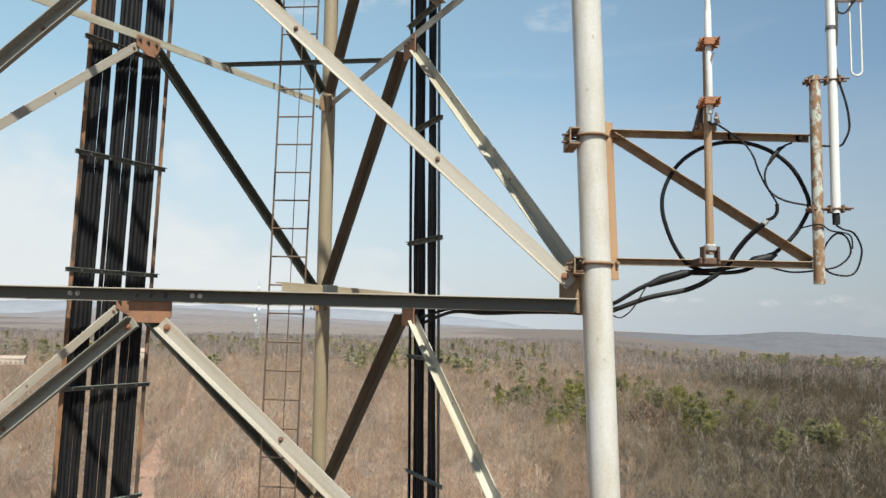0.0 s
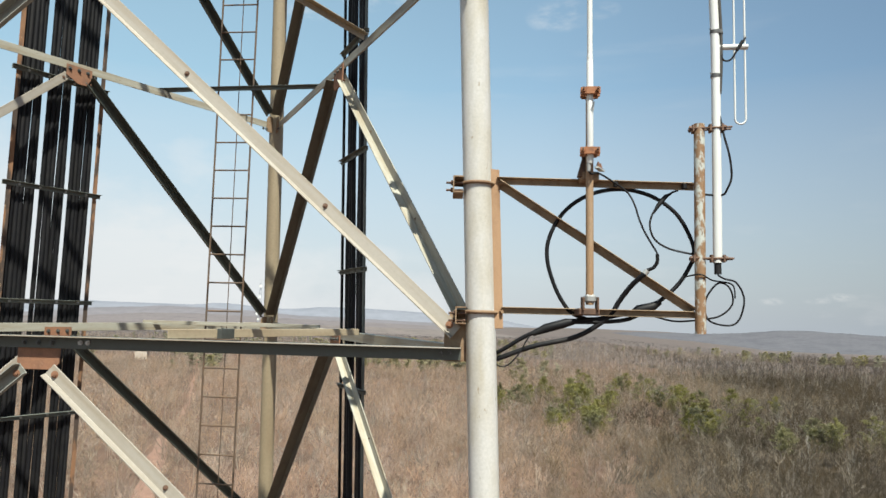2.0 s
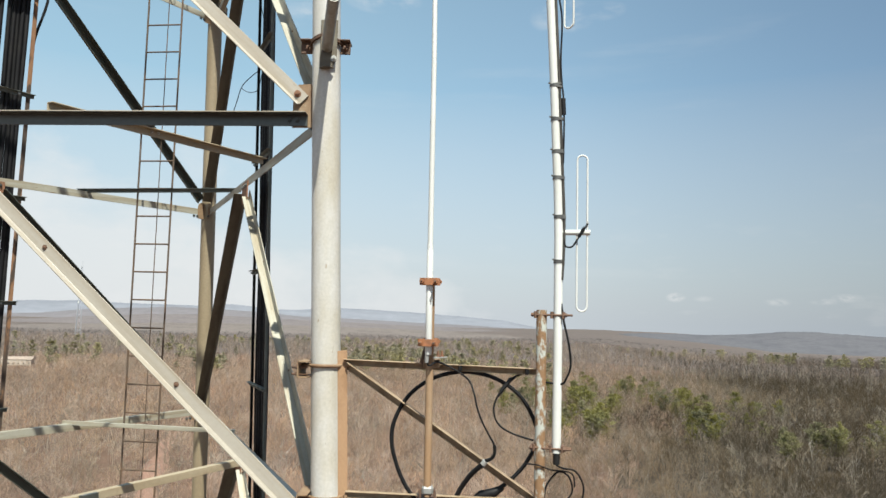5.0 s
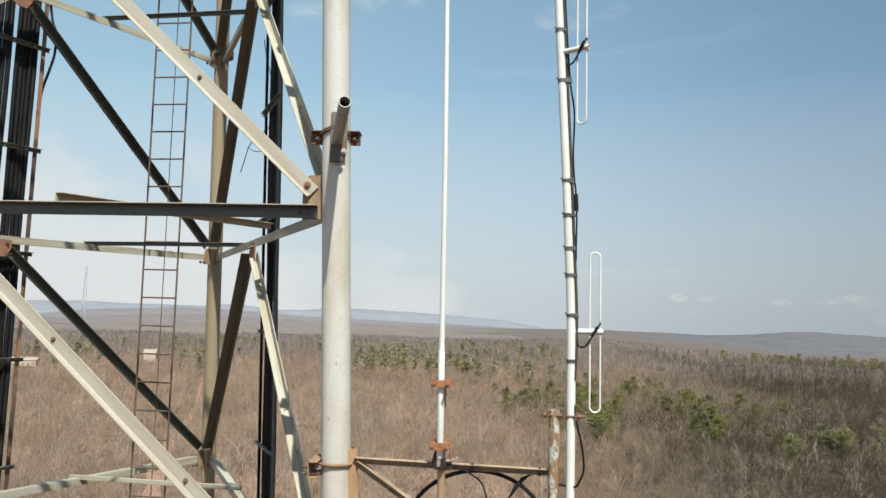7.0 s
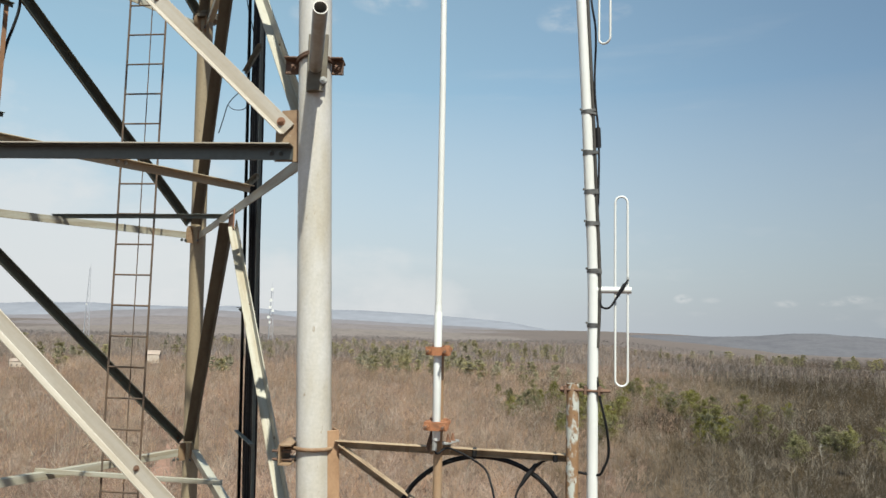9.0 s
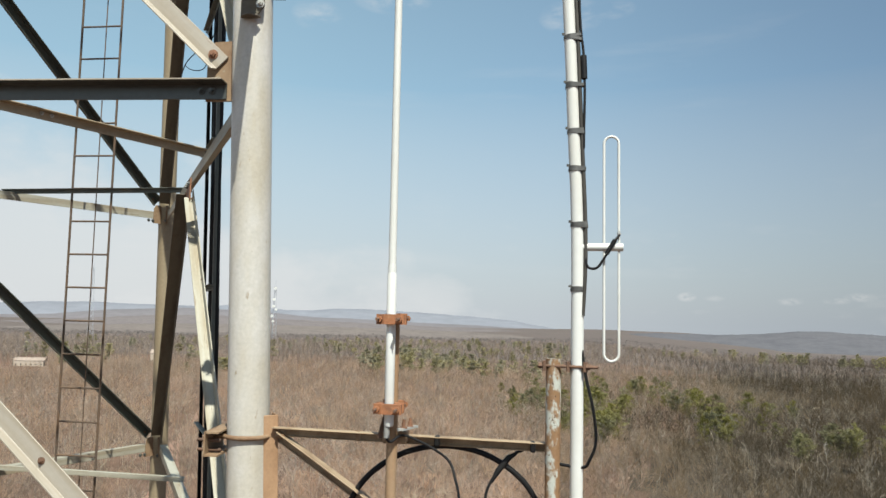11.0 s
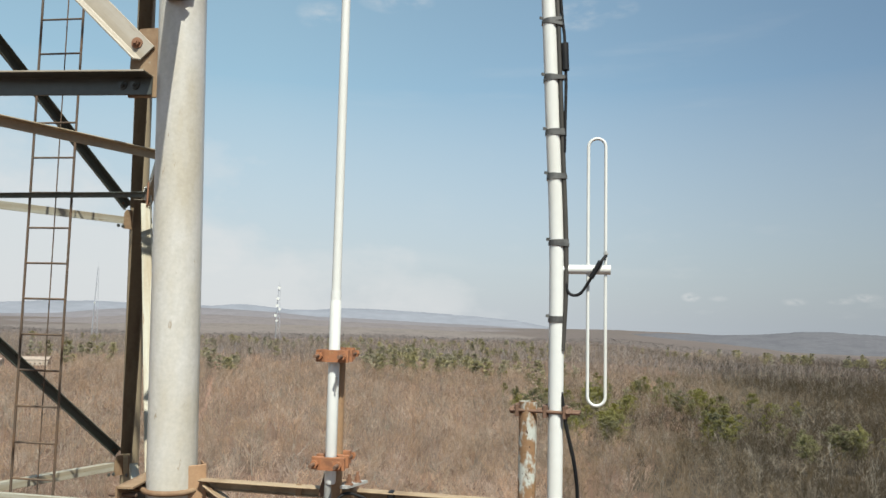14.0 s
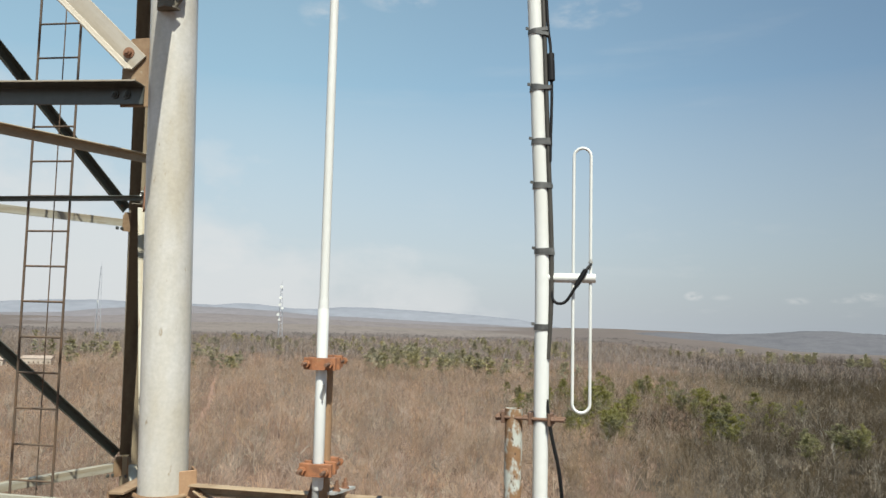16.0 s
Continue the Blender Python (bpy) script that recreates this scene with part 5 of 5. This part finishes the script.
def scatter(count, r0, r1, a0, a1):
    """Random places on a ring sector (bearings in degrees from +y), without the track and the clearing."""
    r = np.sqrt(RNG.uniform(r0 * r0, r1 * r1, count))
    a = np.radians(RNG.uniform(a0, a1, count))
    x, y = r * np.sin(a), r * np.cos(a)
    off = np.abs((x - road_x(y)) * 0.945)
    keep = ~((off < np.where((y > 150) & (y < 300), 3.0, np.where(y < 150, 1.0, 3.3)) + RNG.normal(0, 1.4, len(x))) & (y > 0) & (y < 1000))
    for hx, hy in ((-318, 745), (-378, 622), (-398, 600)):
        # open yards on the tower's side of the houses
        t = np.clip((x * hx + y * hy) / (hx * hx + hy * hy), 0.86, 1.02)
        keep &= np.hypot(x - t * hx, y - t * hy) > 13
    return x[keep], y[keep]


near_protos = [ribbon_tree(RNG, 18, 234, 0.0041) for _ in range(10)]
mid_protos = [ribbon_tree(RNG, 9, 62, 0.0082) for _ in range(10)]
far_protos = [ribbon_tree(RNG, 5, 20, 0.016) for _ in range(8)]


def stand(x, y):
    """Which tone the wood takes here: pale (0), half dimmed brown (1) or dimmed to the east (2), with ragged borders.
    """
    bearing = np.degrees(np.arctan2(x, y))
    s = bearing + 4 * np.sin(x / 37.0) + 3 * np.sin(y / 53.0 + x / 90.0) + RNG.normal(0, 4, len(x))
    return np.where(s < 10, 0, np.where(s < 21.5, 1, 2))


kinds = [[], [], []]
for protos, count, r0, r1 in ((near_protos, 3000, 95, 310), (mid_protos, 13000, 310, 720)):
    x, y = scatter(count, r0, r1, -40, 42)
    # the cut-over ground to the north-west is thinly grown
    thin = (np.degrees(np.arctan2(x, y)) < -6 + 5 * np.sin(y / 40.0)) & (np.hypot(x, y) < 330) & (RNG.uniform(0, 1, len(x)) < 0.42)
    x, y = x[~thin], y[~thin]
    kind_of = stand(x, y)
    tall, wide_ = RNG.uniform(8.5, 15.2, len(x)), RNG.uniform(0.9, 1.4, len(x))
    for k in range(3):
        sel = kind_of == k
        kinds[k].append((planted(protos, x[sel], y[sel], tall[sel], wide_[sel]), 0))
woods_object("bare_woods", kinds[0], [M_TWIG], "leafless grey-brown winter woods below the tower", "woods")
woods_object("brown_woods", kinds[1], [M_TWIG_MID], "leafless brown winter woods beyond the side arm, partly darkened in colour", "woods")
woods_object("oak_woods", kinds[2], [M_TWIG_DARK], "leafless brown woods to the east, dimmed in colour", "woods")
x, y = scatter(14500, 720, 1500, -39, 41)
tall, wide_, dimmed = RNG.uniform(10, 17, len(x)), RNG.uniform(0.9, 1.5, len(x)), stand(x, y) == 2
far_wood = planted(far_protos, x[~dimmed], y[~dimmed], tall[~dimmed], wide_[~dimmed])
far_dimmed = planted(far_protos, x[dimmed], y[dimmed], tall[dimmed], wide_[dimmed])
woods_object("far_oak_woods", [(far_dimmed, 0)], [M_FARDIM], "far leafless woods to the east, dimming and haze in their colour", "woods")
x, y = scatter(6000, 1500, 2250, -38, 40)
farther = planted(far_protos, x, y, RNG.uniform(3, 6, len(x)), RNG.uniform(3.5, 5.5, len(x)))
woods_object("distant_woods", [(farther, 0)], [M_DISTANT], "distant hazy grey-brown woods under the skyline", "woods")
woods_object("far_bare_woods", [(far_wood, 0)], [M_FARWOOD], "far leafless woods, their colour greyed for haze", "woods")
x, y = scatter(2400, 40, 420, 42, 320)
back_wood = planted(far_protos, x, y, RNG.uniform(9, 16, len(x)), RNG.uniform(0.8, 1.3, len(x)))
woods_object("surrounding_woods", [(back_wood, 0)], [M_TWIG], "leafless woods round the foot of the tower", "woods")

def pines(name, groves, protos, low, high, mats, label):
    """Pines in groves: (count, nearest, farthest, from bearing, to bearing)."""
    spots = [scatter(*g) for g in groves]
    x, y = np.concatenate([p[0] for p in spots]), np.concatenate([p[1] for p in spots])
    h, wd = RNG.uniform(low, high, len(x)), RNG.uniform(0.75, 1.4, len(x))
    state = RNG.bit_generator.state
    needles = planted([p[0] for p in protos], x, y, h, wd)
    RNG.bit_generator.state = state
    trunks = planted([p[1] for p in protos], x, y, h, wd)
    return woods_object(name, [(needles, 0), (trunks, 1)], mats, label, "pines")


pines("pine_grove", [(26, 375, 480, 3.4, 10.3), (9, 295, 340, 8.4, 10.2), (34, 335, 480, 9.8, 13.6), (14, 295, 335, 11.3, 12.7), (15, 430, 540, 13.6, 16.2), (12, 395, 450, 16.2, 19.6), (18, 300, 365, 18.4, 21.2), (6, 405, 440, 17, 19),
                     (7, 330, 430, 21.4, 25), (3, 280, 305, 25, 26.2), (7, 300, 330, 26.8, 29), (4, 305, 330, 29.8, 31.5), (10, 440, 620, 0, 14)],
      [pine_tree(RNG, 10, 30, 0.046, 0.010) for _ in range(9)], 10.5, 17, [M_PINE, M_BARK], "scattered green pines standing among bare trees")
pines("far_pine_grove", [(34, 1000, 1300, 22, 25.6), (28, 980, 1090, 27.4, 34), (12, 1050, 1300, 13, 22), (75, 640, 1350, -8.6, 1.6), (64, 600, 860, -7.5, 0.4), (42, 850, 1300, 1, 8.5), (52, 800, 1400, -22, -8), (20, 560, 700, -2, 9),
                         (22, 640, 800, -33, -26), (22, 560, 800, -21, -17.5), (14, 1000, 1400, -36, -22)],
      [pine_tree(RNG, 7, 18, 0.085, 0.011) for _ in range(8)], 13, 20, [M_PINE_FAR, M_BARK], "far pines rising over the bare woods, haze in their grey-green")
# pale bare trunks that stand out
x, y = scatter(2600, 240, 800, -38, 40)
pale = planted([ribbon_tree(RNG, 8, 18, 0.0065) for _ in range(6)], x, y, RNG.uniform(9, 15, len(x)), RNG.uniform(0.7, 1.1, len(x)))
woods_object("pale_bare_trees", [(pale, 0)], [M_BARK], "pale-barked leafless trees among the woods", "woods")
x, y = scatter(420, 125, 430, -38, 40)
forked = planted([forked_tree(RNG) for _ in range(9)], x, y, RNG.uniform(9, 16, len(x)), RNG.uniform(0.9, 1.4, len(x)))
woods_object("forked_bare_trees", [(forked, 0)], [M_BARK], "grey forked leafless trees with wide crowns", "woods")

# ---- far buildings and masts ----
M_SIDING = material("pale_siding", (0.40, 0.34, 0.285), (0.32, 0.275, 0.23), None, rough=0.8, patch=0.5, grain=4.0, bump=0.0)
M_ROOF = material("pale_roof", (0.29, 0.235, 0.195), (0.22, 0.18, 0.155), None, rough=0.9, patch=0.5, grain=4.0, bump=0.0)
M_GLASSY = material("dark_window", (0.03, 0.035, 0.04), None, None, rough=0.15, bump=0.0)


def house(x, y, sx, sy, sz, rise, turn, label):
    z0 = float(terrain(np.array(x), np.array(y)))
    h_ = thing("house", (x, y, z0), label, "house")
    c, s = math.cos(turn), math.sin(turn)

    def w(a, b, z):
        return Vector((x + a * c - b * s, y + a * s + b * c, z0 + z))

    wall = slab("wall", [w(-sx / 2, -sy / 2, 0), w(sx / 2, -sy / 2, 0), w(sx / 2, sy / 2, 0), w(-sx / 2, sy / 2, 0)], (0, 0, sz), M_SIDING, h_)
    e = 0.5
    slab("roof", [w(-sx / 2 - e, -sy / 2 - e, sz + 0.02), w(-sx / 2 - e, 0, sz + rise), w(-sx / 2 - e, sy / 2 + e, sz + 0.02)], w(sx / 2 + e, 0, 0) - w(-sx / 2 - e, 0, 0), M_ROOF, h_)
    n = max(2, int(sx / 4))
    for i in range(n):
        a = -sx / 2 + (i + 0.5) * sx / n
        slab("window", [w(a - 0.6, -sy / 2 - 0.05, 1.0), w(a + 0.6, -sy / 2 - 0.05, 1.0), w(a + 0.6, -sy / 2 - 0.05, 2.3), w(a - 0.6, -sy / 2 - 0.05, 2.3)], w(0, 0.1, 0) - w(0, 0, 0), M_GLASSY, wall)
    return h_


house(-318, 745, 12, 9, 9, 4.0, 0.2, "pale house with a gabled roof among bare trees")
house(-378, 622, 24, 10, 5.0, 2.5, 0.25, "long low pale building among bare trees")
house(-398, 600, 9, 8, 5.0, 2.6, 0.1, "small pale outbuilding among bare trees")

M_FARSTEEL = material("far_mast_steel", (0.31, 0.325, 0.36), (0.27, 0.285, 0.32), None, rough=0.8, patch=0.1, grain=1.0, bump=0.0)


def far_mast(x, y, height, foot, head, dishes, label):
    z0 = float(terrain(np.array(x), np.array(y)))
    t = thing("radio_mast", (x, y, z0), label, "mast")
    corner = lambda k, f: Vector((x + (foot + (head - foot) * f) * math.cos(k * 2.094 + 0.4), y + (foot + (head - foot) * f) * math.sin(k * 2.094 + 0.4), z0 + height * f))
    for k in range(3):
        tube("leg", [corner(k, 0), corner(k, 1)], 0.34, M_FARSTEEL, t, 6)
    n = 14
    for i in range(n):
        f0, f1 = i / n, (i + 1) / n
        for k in range(3):
            tube("diagonal", [corner(k, f0), corner((k + 1) % 3, f1)], 0.2, M_FARSTEEL, t, 4)
    for f, side, r in [(f, s, r * 1.35) for f, s, r in dishes]:
        c = corner(2, f) + Vector((side, -1.2, 0))
        v, fc, s = sweep([c + Vector((0, 0.6, 0)), c + Vector((0, 0.35, 0)), c + Vector((0, 0, 0))], r, 16, True, [r * 0.4, r * 0.85, r])
        part("dish", mesh_of("dish", v, fc), M_WHITE, t, "round white dish")
    tube("top_rod", [corner(0, 1).lerp(corner(1, 1), 0.5), corner(0, 1).lerp(corner(1, 1), 0.5) + Vector((0, 0, 9))], 0.2, M_FARSTEEL, t, 6)
    return t


far_mast(-384, 1447, 118, 6.5, 1.6, ((0.95, 1.0, 2.3), (0.76, 0.0, 2.4), (0.64, -0.6, 2.2), (0.47, -3.0, 2.2), (0.58, 5.0, 2.0), (0.38, 0, 1.8)), "distant grey lattice mast with white dishes")
far_mast(-703, 1330, 136, 6.5, 1.3, ((0.5, 1.0, 1.2),), "distant thin grey lattice mast")
